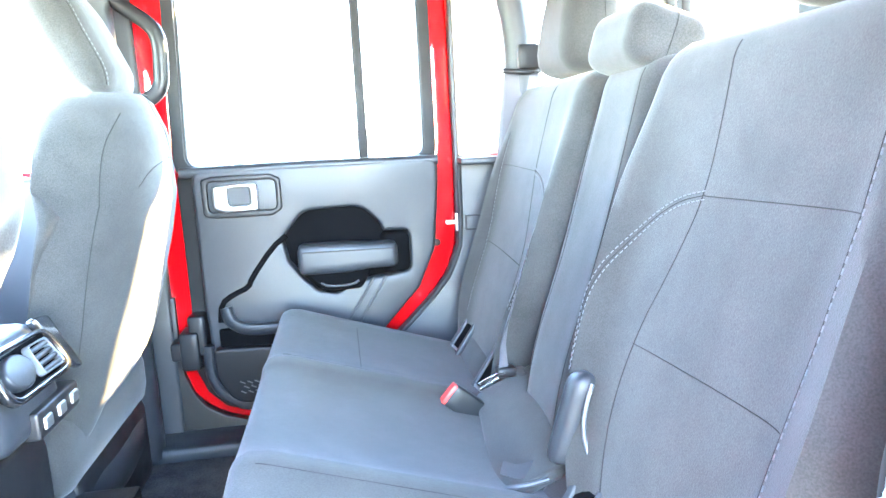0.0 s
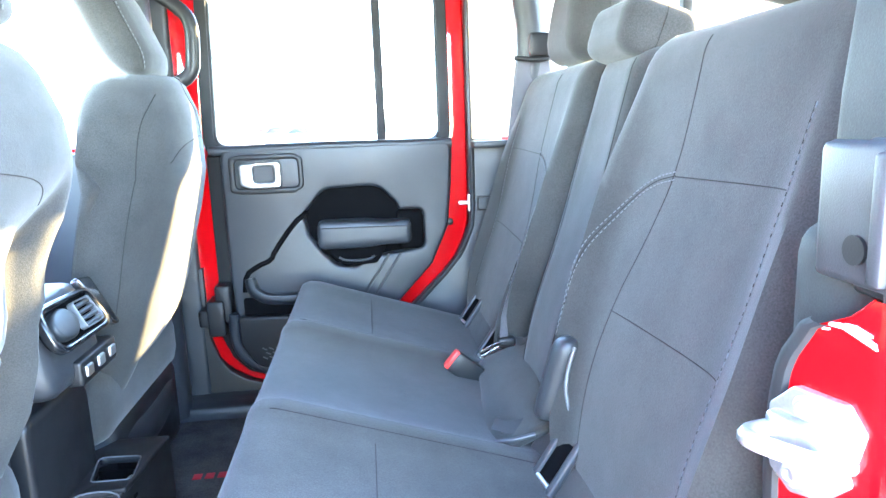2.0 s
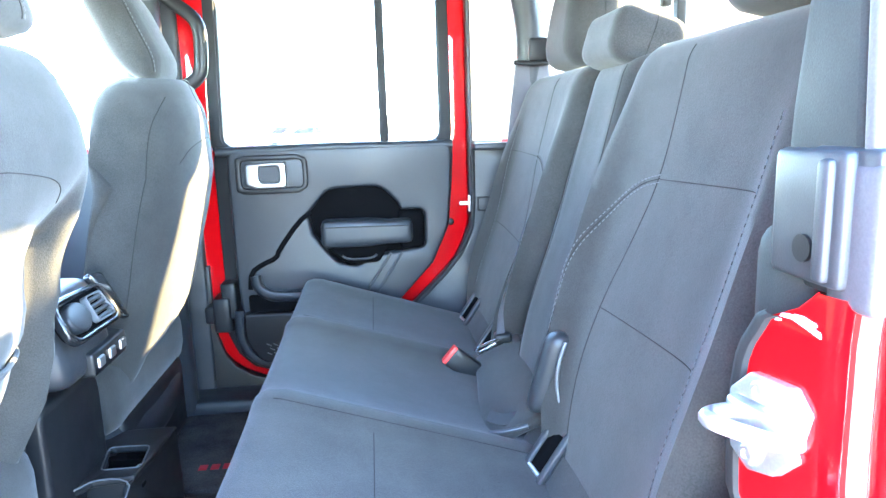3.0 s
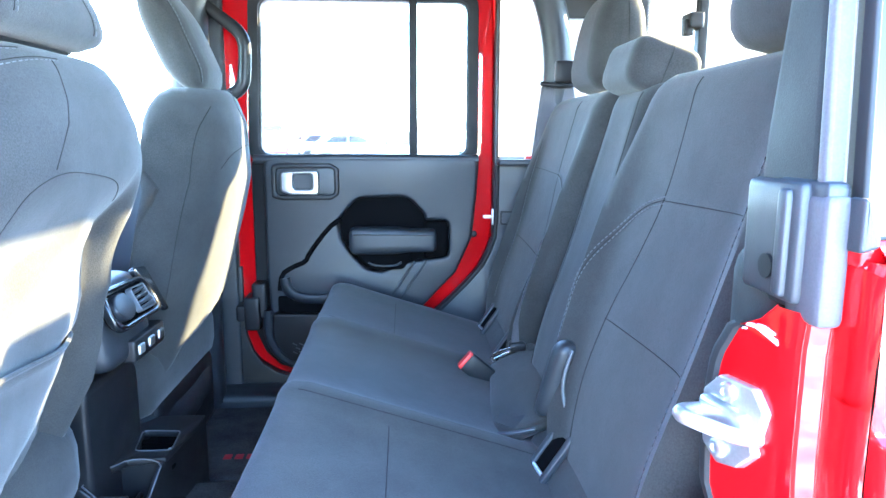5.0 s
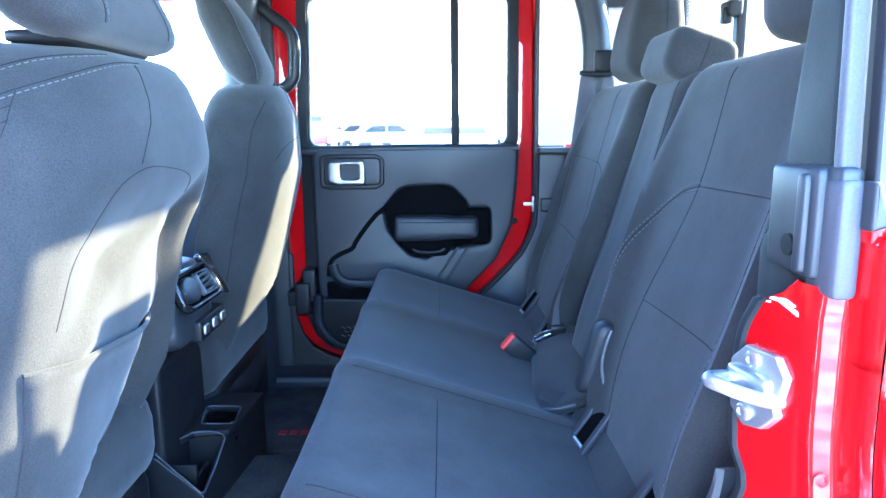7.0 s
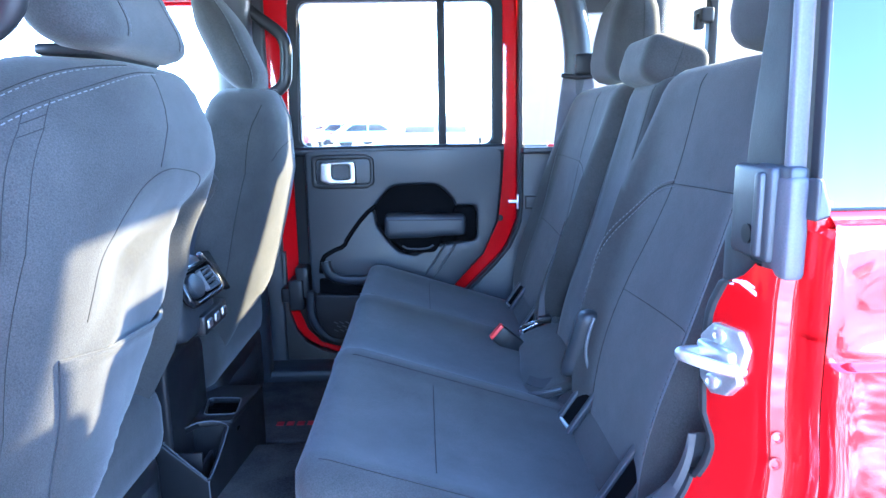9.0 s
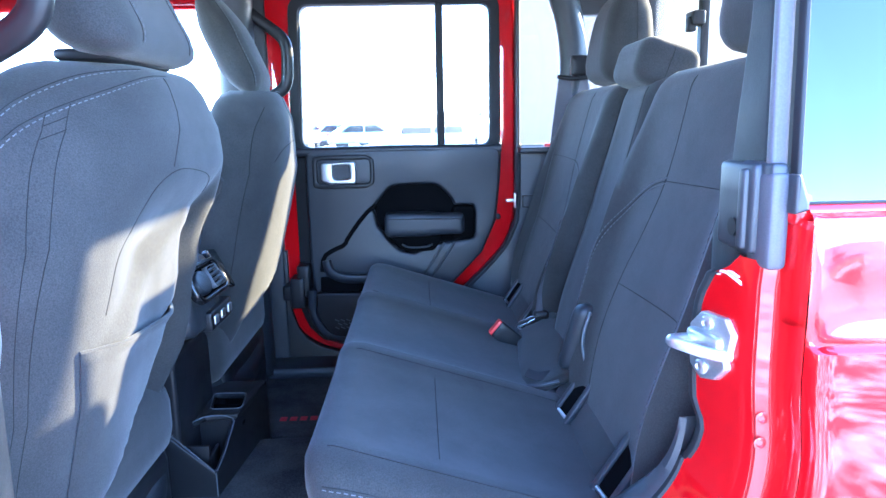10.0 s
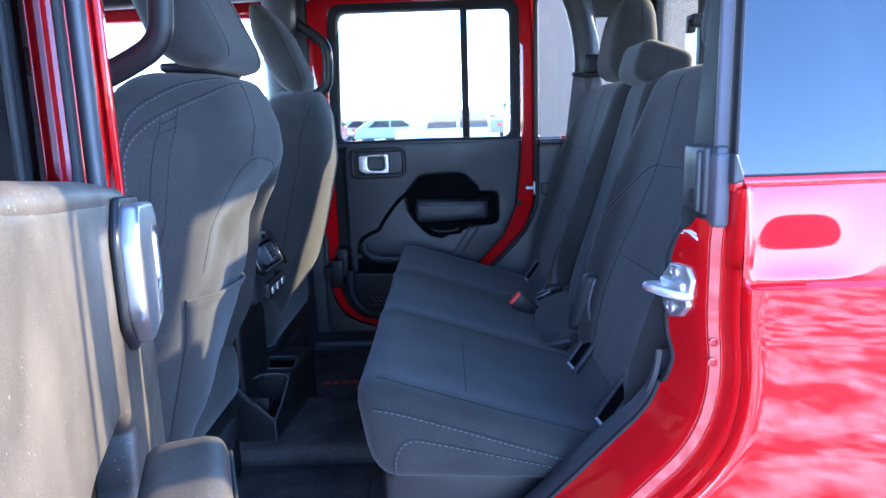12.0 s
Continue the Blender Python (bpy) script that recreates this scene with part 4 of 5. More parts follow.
# seams of the cushion's near side and top
seam("cushion_seam", bench, cush, 1, -1, arc([(-0.225, 0.052), (-0.17, 0.060), (-0.02, 0.058), (0.18, 0.055)]))
seam("panel_seam", bench, cush, 1, -1, arc([(-0.205, -0.075), (-0.198, -0.02), (-0.170, 0.016), (-0.12, 0.020), (0.03, 0.018), (0.18, 0.015)]))
for s in (-1, 1):
    seam("insert_seam", bench, cush, 2, 1, [(-0.075, 0.235 * s), (-0.075, 0.51 * s)], False)
    seam("divider_seam", bench, cush, 2, 1, [(-0.21, 0.205 * s), (0.0, 0.205 * s), (0.20, 0.205 * s)], False)
    seam("bolster_seam", bench, cush, 2, 1, [(-0.215, 0.555 * s), (0.0, 0.555 * s), (0.20, 0.55 * s)], False)


def back_bend(w, wing, inner=0):
    """The backrest leans to the rear; wings stand proud at its edges."""
    def f(p):
        x, y, z = p
        v = (z + 0.30) / 0.60
        front = max(0.0, -x / 0.055)
        edge = abs(y) / w
        prow = wing * (math.exp(-((edge - 0.86) / 0.16) ** 2)) * math.exp(-((v - 0.42) / 0.42) ** 4)
        dish = 0.003 * math.exp(-(edge / 0.5) ** 4) * math.exp(-((v - 0.5) / 0.4) ** 4)
        taper = 1 - 0.10 * max(0.0, v - 0.72) / 0.28 * 1.0
        lumb = 0.012 * math.exp(-((v - 0.25) / 0.2) ** 2)
        if y * inner > 0:
            taper -= 0.42 * max(0.0, (0.48 - v) / 0.48) ** 1.2
        return np.array((x + 0.265 * z + (-prow + dish - lumb) * front, y * taper, z))
    return f


BACK_Z = 1.135
backs = []
for cy, w, wing in ((-0.352, 0.250, 0.026), (0.0, 0.102, 0.004), (0.352, 0.250, 0.026)):
    b = Soft((0.055, w, 0.300), 0.040, back_bend(w, wing, 0 if w < 0.2 else 1 if cy < 0 else -1), (0.122 if w > 0.2 else 0.130, cy, BACK_Z))
    backs.append(b)
    bk = part("backrest", b.mesh((9, 30 if w > 0.2 else 16, 34)), FABRIC, bench, "black cloth backrest")
    if w > 0.2:
        q = 1 if cy < 0 else -1  # towards the middle of the cab
        seam("inner_seam", bk, b, 0, -1, arc([(0.062 * q, 0.285), (0.050 * q, 0.204), (0.045 * q, 0.124), (0.070 * q, 0.054), (0.110 * q, -0.05), (0.125 * q, -0.16), (0.12 * q, -0.29)], 2), False)
        seam("outer_seam", bk, b, 0, -1, arc([(-0.185 * q, 0.20), (-0.178 * q, 0.06), (-0.166 * q, -0.02), (-0.164 * q, -0.10), (-0.175 * q, -0.20)], 2), True)
        seam("wing_arc", bk, b, 0, -1, arc([(0.045 * q, 0.124), (0.095 * q, 0.114), (0.145 * q, 0.086), (0.185 * q, 0.044), (0.208 * q, 0.0), (0.215 * q, -0.06), (0.216 * q, -0.11)], 2), True, rows=(1.0, -1.0))
        seam("upper_cross_seam", bk, b, 0, -1, [(0.045 * q, 0.123), (-0.183 * q, 0.129)], False)
        seam("lower_cross_seam", bk, b, 0, -1, [(0.110 * q, -0.05), (-0.164 * q, -0.04)], False)
    else:
        for sg in (-1, 1):
            seam("side_seam", bk, b, 0, -1, [(0.070 * sg, 0.28), (0.066 * sg, 0.0), (0.070 * sg, -0.27)], False)


def head_bend(lean, top=0.12):
    def f(p):
        x, y, z = p
        v = (z + 0.12) / 0.24
        return np.array((x * (1.0 - 0.10 * v - 0.42 * v * v * v) + lean * z, y * (1 - top * v - 0.20 * v ** 4), z))
    return f


for cy in (-0.402, 0.402):
    h = Soft((0.066, 0.128, 0.112), 0.056, head_bend(0.07), (0.232, cy, 1.552))
    hr = part("headrest", h.mesh((12, 18, 16)), FABRIC, bench, "raised black headrest")
    seam("head_seam", hr, h, 1, -1, [(0.012, -0.11), (0.008, 0.0), (0.004, 0.11)], False)
    for dy in (-0.055, 0.055):
        part("headrest_post", tube([(0.205, cy + dy, 1.38), (0.222, cy + dy, 1.46)], 0.006, 0), CHROME, bench, "headrest post")
h = Soft((0.056, 0.090, 0.042), 0.026, lambda p: np.array((p[0] + 0.30 * p[2], p[1], p[2] - 0.34 * p[0] - 1.2 * max(0.0, abs(p[1]) - 0.07) ** 2)), (0.188, 0.014, 1.450))
hr = part("headrest", h.mesh((14, 20, 12)), FABRIC, bench, "low folded centre headrest")
seam("head_seam", hr, h, 1, -1, [(-0.005, -0.044), (0.0, 0.044)], False)

# child-seat anchor slots, buckles, straps and hinge covers at the bite of the bench
for cy, w in ((-0.365, 0.238), (0.0, 0.10), (0.365, 0.238)):
    bite = Soft((0.062, w, 0.016), 0.014, lambda p: np.array((p[0], p[1], p[2] - 1.6 * max(0.0, -p[0] - 0.02) ** 2)))
    me = bite.mesh((12, 12, 6))
    me.transform(pose(-0.002, cy, 0.862, 0, -52, 0))
    part("bite_panel", me, FABRIC, bench, "cloth panel at the foot of the backrest")
for y in (-0.505, -0.245, 0.245, 0.505):
    m = pose(-0.017, y * 0.99, 0.884, 0, -54, 8)
    ring = plate(rounded([(-0.062, -0.031), (0.062, -0.031), (0.062, 0.031), (-0.062, 0.031)], 0.014), -0.004, 0.0065, [rounded([(-0.050, -0.019), (0.050, -0.019), (0.050, 0.019), (-0.050, 0.019)], 0.009)], 0.003, "xy")
    ring.transform(m)
    part("anchor_bezel", ring, GREY_TRIM, bench, "grey plastic child-seat anchor bezel")
    well = block(-0.052, 0.052, -0.021, 0.021, -0.004, 0.0012, 0.001)
    well.transform(m)
    part("anchor_well", well, RECESS_SHADE, bench)
    bar = tube([(-0.038, -0.018, 0.003), (-0.038, 0.018, 0.003)], 0.0032, 0)
    bar.transform(m)
    part("anchor_bar", bar, STEEL, bench, "steel anchor bar")
# the centre buckle leans out of the bite with its red end up; the tongue lies behind it on its belt
m = Matrix(((-0.76, 0.65, 0, -0.112), (0, 0, 1, 0.120), (0.65, 0.76, 0, 0.897), (0, 0, 0, 1)))
body = block(-0.062, 0.004, -0.021, 0.021, -0.011, 0.011, 0.005)
body.transform(m)
buckle = part("belt_buckle", body, PLASTIC_DEEP, bench, "black seat belt buckle")
btn = block(-0.002, 0.010, -0.0195, 0.0195, -0.0095, 0.0095, 0.003)
btn.transform(m)
part("release_button", btn, RED_BUTTON, buckle, "red release button")
for dz, end in ((0.0, 0.0), (-0.010, 0.012)):
    part("belt_tongue", tube([(-0.058, 0.146, 0.900 + dz), (-0.040, 0.148, 0.908 + dz), (-0.010 - end, 0.150, 0.916 + dz)], 0.0042, 1, flat=0.6, flat_axis=(0, 0, 1)), CHROME, bench, "chrome bar of the belt tongue")
part("tongue_grip", block(-0.024, 0.012, 0.146, 0.172, 0.905, 0.924, 0.007), PLASTIC_DEEP, bench, "black grip of the belt tongue")
belt = [(-0.011, 0.152, 0.920, 0.0090), (-0.0105, 0.150, 0.965, 0.0052), (-0.004, 0.146, 1.000, 0.0026), (0.012, 0.130, 1.065, 0.0018), (0.030, 0.116, 1.140, 0.0016)]
verts = [(x + w * k, y + d, z) for x, y, z, w in belt for k, d in ((-1, 0), (1, 0.004), (1, 0.007), (-1, 0.003))]
faces = [(0, 1, 2, 3), (16, 19, 18, 17)] + [(4 * i + a, 4 * i + 4 + a, 4 * i + 4 + (a + 1) % 4, 4 * i + (a + 1) % 4) for i in range(4) for a in range(4)]
part("centre_belt", mesh_of(verts, faces), WEBBING, bench, "grey seat belt webbing turned edge-on", False)
flap = Soft((0.062, 0.165, 0.010), 0.009, lambda p: np.array((p[0] + 0.18 * p[1] + 0.002 * math.sin(p[1] * 30), p[1], p[2] + 0.0025 * math.sin(p[1] * 22 + p[0] * 30) - 9.0 * max(0.0, -p[0] - 0.035) ** 2)))
me = flap.mesh((14, 24, 6))
me.transform(pose(-0.030, 0.005, 0.878, 0, -26, 0))
part("centre_flap", me, FABRIC, bench, "folded black flap over the centre buckle")
hem = tube([(-0.088, -0.150, 0.868), (-0.060, -0.158, 0.872), (-0.030, -0.162, 0.880)], 0.0035, 2)
part("flap_hem", hem, GREY_TRIM, bench)
part("flap_strap", ribbon([(0.020, -0.115, 0.895), (-0.020, -0.120, 0.880), (-0.060, -0.135, 0.878), (-0.085, -0.125, 0.885)], (0.2, 1, 0.3), 0.026), WEB_DARK, bench, "black webbing strap")
pod = Soft((0.019, 0.020, 0.062), 0.017, lambda p: np.array((p[0] + 0.25 * p[2], p[1] - 0.10 * p[2], p[2])))
me = pod.mesh((10, 10, 16))
me.transform(pose(-0.004, -0.183, 0.972, 0, 0, 0))
part("hinge_cover", me, PLASTIC, bench, "rounded black plastic hinge cover between the backrests")
# the cover's edge highlight, laid on as a thin pale line
part("cover_edge", tube([(0.014, -0.208, 1.024), (0.003, -0.212, 0.995), (-0.002, -0.217, 0.968), (0.001, -0.223, 0.945), (0.006, -0.232, 0.922), (0.004, -0.240, 0.902)], 0.0026, 2), RIM_GREY, bench, "edge highlight of the cover as a pale line")


# ---- front seats ----
def rear_pocket(seat, b, s):
    """The slack map pocket: a second skin on the seat back, open along its slanted top edge."""
    verts, faces = [], []
    nu, nv = 18, 22
    for i in range(nu + 1):
        for j in range(nv + 1):
            a = -0.165 + 0.378 * i / nu
            top = -0.008 + 0.034 * i / nu
            z = -0.30 + (top + 0.30) * j / nv
            bag = 0.0015 + 0.010 * (j / nv) ** 3 * math.sin(math.pi * i / nu) ** 0.7 + 0.001 * math.sin(9 * z + 30 * a)
            verts.append(b.at(0, 1, a * s, z, bag))
    for i in range(nu):
        for j in range(nv):
            k = i * (nv + 1) + j
            faces.append((k, k + 1, k + nv + 2, k + nv + 1))
    pk = part("map_pocket", mesh_of(verts, faces), FABRIC, seat, "slack cloth map pocket")
    md = pk.modifiers.new("thick", "SOLIDIFY")
    md.thickness = 0.003
    part("pocket_hem", tube([verts[i * (nv + 1) + nv] for i in range(nu + 1)], 0.003, 0, sides=8), FABRIC, seat)


BAG = [(-0.05, 0.150), (-0.098, 0.146), (-0.124, 0.125), (-0.130, 0.075), (-0.146, 0.030), (-0.150, -0.004), (0.17, 0.018), (0.12, 0.06), (0.04, 0.115)]


def inside(poly, u, v, soft):
    """1 inside an outline, 0 outside, easing over soft metres."""
    d, hit = 9.0, False
    for (ax, ay), (bx, by) in zip(poly, poly[1:] + poly[:1]):
        if (ay > v) != (by > v) and u < (bx - ax) * (v - ay) / (by - ay) + ax:
            hit = not hit
        t = max(0.0, min(1.0, ((u - ax) * (bx - ax) + (v - ay) * (by - ay)) / ((bx - ax) ** 2 + (by - ay) ** 2)))
        d = min(d, math.hypot(u - ax - t * (bx - ax), v - ay - t * (by - ay)))
    k = max(0.0, min(1.0, 0.5 + (d if hit else -d) / soft))
    return k * k * (3 - 2 * k)


def relief(u, z):
    """The scooped rear cover of the seat below its arch, and the board of its pocket."""
    scoop = ease(u, 0.235, 0.03) * ease(u, -0.205, -0.160) * ease(z, 0.228, 0.110) * (0.35 + 0.65 * ease(z, -0.34, -0.05))
    return -0.066 * scoop + 0.014 * inside(BAG, u, z, 0.036) + 0.002 * math.sin(31 * u + 17 * z) * scoop


def front_seat(cy, s):
    """A front bucket seat, seen from behind; s is +1 when its outer side lies at larger y."""
    seat = thing("front_seat", (-0.95, cy, 0.60), "black cloth front bucket seat with rear map pocket", "seat", "front seats")

    def f(p):
        x, y, z = p
        v = (z + 0.38) / 0.76
        rear = np.interp(v, [0, 0.2, 0.45, 0.7, 0.86, 1.0], [-0.140, -0.075, -0.022, 0.0, -0.010, -0.045] if s < 0 else [-0.150, -0.098, -0.048, -0.006, -0.010, -0.045])
        if s < 0 and x > 0:
            rear += relief(-y, z) * min(1.0, x / 0.03)
        wide = np.interp(v, [0, 0.25, 0.55, 0.8, 1.0], [0.86, 0.96, 1.0, 1.0, 1.0]) - (0.62 if y * s > 0 else 0.14 if s < 0 else 0.72) * max(0.0, (v - 0.80) / 0.20) ** 2
        crown = -0.10 * (abs(y) / 0.255) ** 2.4 * (0.5 + 0.5 * x / 0.065)
        if y > 0 and s < 0:
            w = max(0.0, min(1.0, (z + 0.25) / 0.15))
            crown = -0.10 * ((1 - w) * (y / 0.255) ** 2.4 + w * (y / 0.29) ** 5) * (0.5 + 0.5 * x / 0.065)
        y0 = np.interp(z, [-0.3, -0.2, -0.1, 0.05], [-0.25, -0.19, -0.03, 0.05] if s < 0 else [-0.22, -0.17, 0.0, 0.05])
        low = max(0.0, min(1.0, ((0.24 if s < 0 else 0.08) - z) / (0.17 if s < 0 else 0.14)))
        crown -= min(0.060 if s < 0 else 0.150, (0.09 if s < 0 else 0.20) * low * low * (3 - 2 * low) * (max(0.0, y - y0) / 0.235) ** 1.3) * (0.5 + 0.5 * x / 0.065)
        sink = (0.07 if s < 0 else 0.20) * max(0.0, (v - (0.6 if s < 0 else 0.52)) / 0.4) ** 2 * (0.5 - 0.5 * x / 0.065)
        if s > 0 and x < 0:
            x *= 1 - 0.55 * ease(v, 0.55, 0.98)
        return np.array((x + rear + crown, y * wide * (1.0 if y > 0 or s < 0 else 0.88), z - sink))

    b = Soft((0.065, 0.290, 0.38), 0.055, f, (-0.650, cy, 1.078 if s < 0 else 1.098))
    back = part("backrest", b.mesh((10, 64, 84) if s < 0 else (10, 40, 48)), FABRIC, seat, "black cloth seat back")
    # padded pocket and lower cover on the rear side
    seam("top_seam", back, b, 0, 1, arc([(0.283 * s, 0.255), (0.270 * s, 0.295), (0.215 * s, 0.334), (0.16 * s, 0.350), (0.07 * s, 0.361)], 2))
    seam("yoke_seam", back, b, 0, 1, arc([(0.284 * s, 0.195), (0.276 * s, 0.248), (0.245 * s, 0.286), (0.185 * s, 0.315), (0.08 * s, 0.344), (-0.02 * s, 0.350)], 2))
    seam("zip_seam", back, b, 0, 1, arc([(0.226 * s, 0.292), (0.252 * s, 0.18), (0.268 * s, 0.05), (0.274 * s, -0.12), (0.27 * s, -0.30)], 2), False)
    seam("zip_tab", back, b, 0, 1, [(0.228 * s, 0.280), (0.206 * s, 0.290)], False)
    seam("zip_tab", back, b, 0, 1, [(0.231 * s, 0.266), (0.209 * s, 0.276)], False)
    seam("zip_edge", back, b, 0, 1, arc([(0.203 * s, 0.304), (0.234 * s, 0.18), (0.254 * s, 0.05), (0.261 * s, -0.12), (0.256 * s, -0.30)], 2), False)
    seam("pocket_seam", back, b, 0, 1, arc([(0.175 * s, 0.06), (0.150 * s, 0.125), (0.118 * s, 0.175), (0.100 * s, 0.207), (0.054 * s, 0.224), (-0.011 * s, 0.218), (-0.09 * s, 0.205), (-0.135 * s, 0.175)], 2), False)
    seam("inner_seam", back, b, 0, 1, [(0.0, 0.345), (0.010 * s, 0.30), (0.063 * s, 0.226)], False)
    if s < 0:
        rear_pocket(seat, b, s)
    else:
        seam("bolster_crease", back, b, 0, 1, arc([(-0.148 * s, 0.30), (-0.190 * s, 0.262), (-0.216 * s, 0.16), (-0.223 * s, 0.03), (-0.222 * s, -0.10)], 2), False, 0.002)
    hw, ht = (0.150, 0.055) if s < 0 else (0.105, 0.052)
    def head(p):
        if s < 0:
            return np.array((p[0] * (1 - 0.2 * (p[2] + 0.12) / 0.24) - 0.42 * p[2], p[1] * (1 - 0.13 * (p[2] + 0.125) / 0.25), p[2]))
        slim = (1 - 0.45 * ease(p[2], 0.02, 0.12)) * (1 - 0.25 * ease(-p[2], 0.06, 0.12)) * (1 - 0.4 * (p[1] / 0.105) ** 2)
        return np.array((p[0] * slim - 0.42 * p[2], p[1] * (1 - 0.2 * ease(p[2], 0.0, 0.12)), p[2]))

    hd = Soft((ht, hw, 0.125 if s < 0 else 0.119), ht * 0.86, head, (-0.700, cy, 1.565) if s < 0 else (-0.727, cy + 0.015, 1.553))
    hr = part("headrest", hd.mesh((12, 18, 16)), FABRIC, seat, "black cloth headrest")
    for sg in (-1, 1):
        seam("head_seam", hr, hd, 0, 1, [(0.085 * sg, -0.115), (0.085 * sg, 0.0), (0.080 * sg, 0.115)], True)
    if s < 0:
        part("headrest_foot", block(-0.712, -0.645, cy - 0.105, cy + 0.105, 1.436, 1.450, 0.006), PLASTIC_DEEP, seat, "black headrest bracket")
    c = Soft((0.26, 0.255, 0.08), 0.055, lambda p: np.array((p[0], p[1], p[2] - 0.10 * p[0])), (-1.00, cy, 0.865))
    part("seat_cushion", c.mesh((14, 14, 10)), FABRIC, seat, "black cloth seat cushion")
    part("seat_base", block(-1.20, -0.74, cy - 0.20, cy + 0.20, 0.60, 0.80, 0.03), PLASTIC_DEEP, seat, "black seat frame")
    part("lower_cover", tube([(-0.82, cy - 0.23, 0.80), (-0.765, cy - 0.17, 0.735), (-0.750, cy, 0.715), (-0.765, cy + 0.17, 0.735), (-0.82, cy + 0.23, 0.80)], 0.032, flat=1.3, flat_axis=(0, 0, 1)), PLASTIC, seat, "black plastic lower cover")
    return seat


front_seat(-0.375, -1)
front_seat(0.375, 1)

# ---- console ----
con = thing("centre_console", (-1.0, 0.0, 0.60), "black plastic centre console with rear air vents", "console")
part("console_body", block(-1.40, -0.775, -0.115, 0.125, 0.60, 0.985, 0.03), PLASTIC_DEEP, con, "black plastic console")
part("vent_housing", block(-0.811, -0.711, -0.108, 0.085, 0.955, 1.100, 0.030, lambda p: np.array((p[0] - 0.15 * p[2], p[1], p[2])), (10, 12, 10)), PLASTIC, con, "rear air vent housing")
tilt = pose(-0.706, -0.012, 1.058, 0, 64, 0)
# one broad rounded rim; a round vane disc on the near side, a slatted vane grid on the far side
rim = plate(rounded([(-0.040, -0.094), (0.036, -0.100), (0.040, 0.090), (-0.034, 0.078)], 0.030, 6), -0.004, 0.010, [rounded([(-0.030, -0.082), (0.026, -0.088), (0.030, 0.078), (-0.026, 0.066)], 0.022, 6)], 0.004, "xy")
rim.transform(tilt)
part("vent_rim", rim, GLOSS_BLACK, con, "glossy rounded vent rim")
well = plate(rounded([(-0.032, -0.084), (0.028, -0.090), (0.032, 0.080), (-0.028, 0.068)], 0.022, 6), -0.010, -0.004, plane="xy")
well.transform(tilt)
part("vent_well", well, RECESS_SHADE, con)
disc = plate([(0.024 * math.cos(a * math.pi / 14), -0.040 + 0.034 * math.sin(a * math.pi / 14)) for a in range(28)], -0.006, 0.010, bevel=0.004, plane="xy")
disc.transform(tilt)
part("vane_disc", disc, PLASTIC, con, "round vane disc")
grid = [rounded([(-0.022, 0.004), (0.024, 0.004), (0.026, 0.070), (-0.020, 0.060)], 0.008), rounded([(-0.0195, 0.0065), (0.0215, 0.0065), (0.0235, 0.0675), (-0.0175, 0.0575)], 0.007)]
edge = plate(grid[0], -0.002, 0.0095, [grid[1]], 0.001, "xy")
edge.transform(tilt)
part("vane_frame", edge, RIM_GREY, con, "pale edge of the vane grid")
for k in range(4):
    sl = block(-0.016 + 0.0105 * k, -0.008 + 0.0105 * k, 0.006, 0.062 + 0.0018 * k, 0.0, 0.0075, 0.003)
    sl.transform(tilt)
    part("vent_slat", sl, PLASTIC, con)
lip = plate(rounded([(-0.052, 0.060), (0.040, 0.092), (0.050, 0.112), (-0.044, 0.112)], 0.008), -0.006, 0.006, bevel=0.003, plane="xy")
lip.transform(tilt)
part("vent_shoulder", lip, GLOSS_BLACK, con, "glossy housing shoulder")
part("socket_panel", block(-0.735, -0.694, -0.035, 0.105, 0.955, 0.995, 0.006), PLASTIC_DEEP, con, "black socket panel")
for k in (-1, 0, 1):
    part("socket_cap", block(-0.698, -0.690, 0.035 + 0.046 * k - 0.012, 0.035 + 0.046 * k + 0.012, 0.966, 0.984, 0.003), SATIN, con)
part("knee_panel", plate(rounded([(-0.100, 0.660), (-0.100, 0.930, 0.02), (0.110, 0.930, 0.05), (0.110, 0.660)], 0.01, 8), -0.790, -0.752, bevel=0.010, seg=3, plane="yz"), PLASTIC_DEEP, con, "black rear panel of the console")

cup = thing("floor_cup_holder", (-0.70, 0.02, 0.60), "black plastic rear floor cup holder on the tunnel", "cup holder")


def aslant(me):
    """Turns the rear wall of the holder a little to the near side."""
    for v in me.vertices:
        v.co.x += 0.11 * (v.co.y + 0.11)
    return me


part("holder_floor", plate(rounded([(-0.80, -0.108), (-0.690, -0.112), (-0.656, 0.19), (-0.80, 0.19)], 0.006), 0.604, 0.640, bevel=0.004, plane="xy"), PLASTIC_DEEP, cup)
part("rear_wall", aslant(plate(rounded([(-0.112, 0.604), (-0.112, 0.692), (-0.062, 0.715), (-0.012, 0.757), (0.190, 0.763), (0.190, 0.604)], 0.006), -0.693, -0.685, bevel=0.003, plane="yz")), PLASTIC_DEEP, cup)
part("near_wall", plate(rounded([(-0.80, 0.604), (-0.80, 0.768), (-0.768, 0.768), (-0.686, 0.692), (-0.686, 0.604)], 0.005), -0.112, -0.103, bevel=0.003), PLASTIC_DEEP, cup)
part("far_wall", block(-0.80, -0.654, 0.182, 0.192, 0.604, 0.758, 0.004), PLASTIC_DEEP, cup)
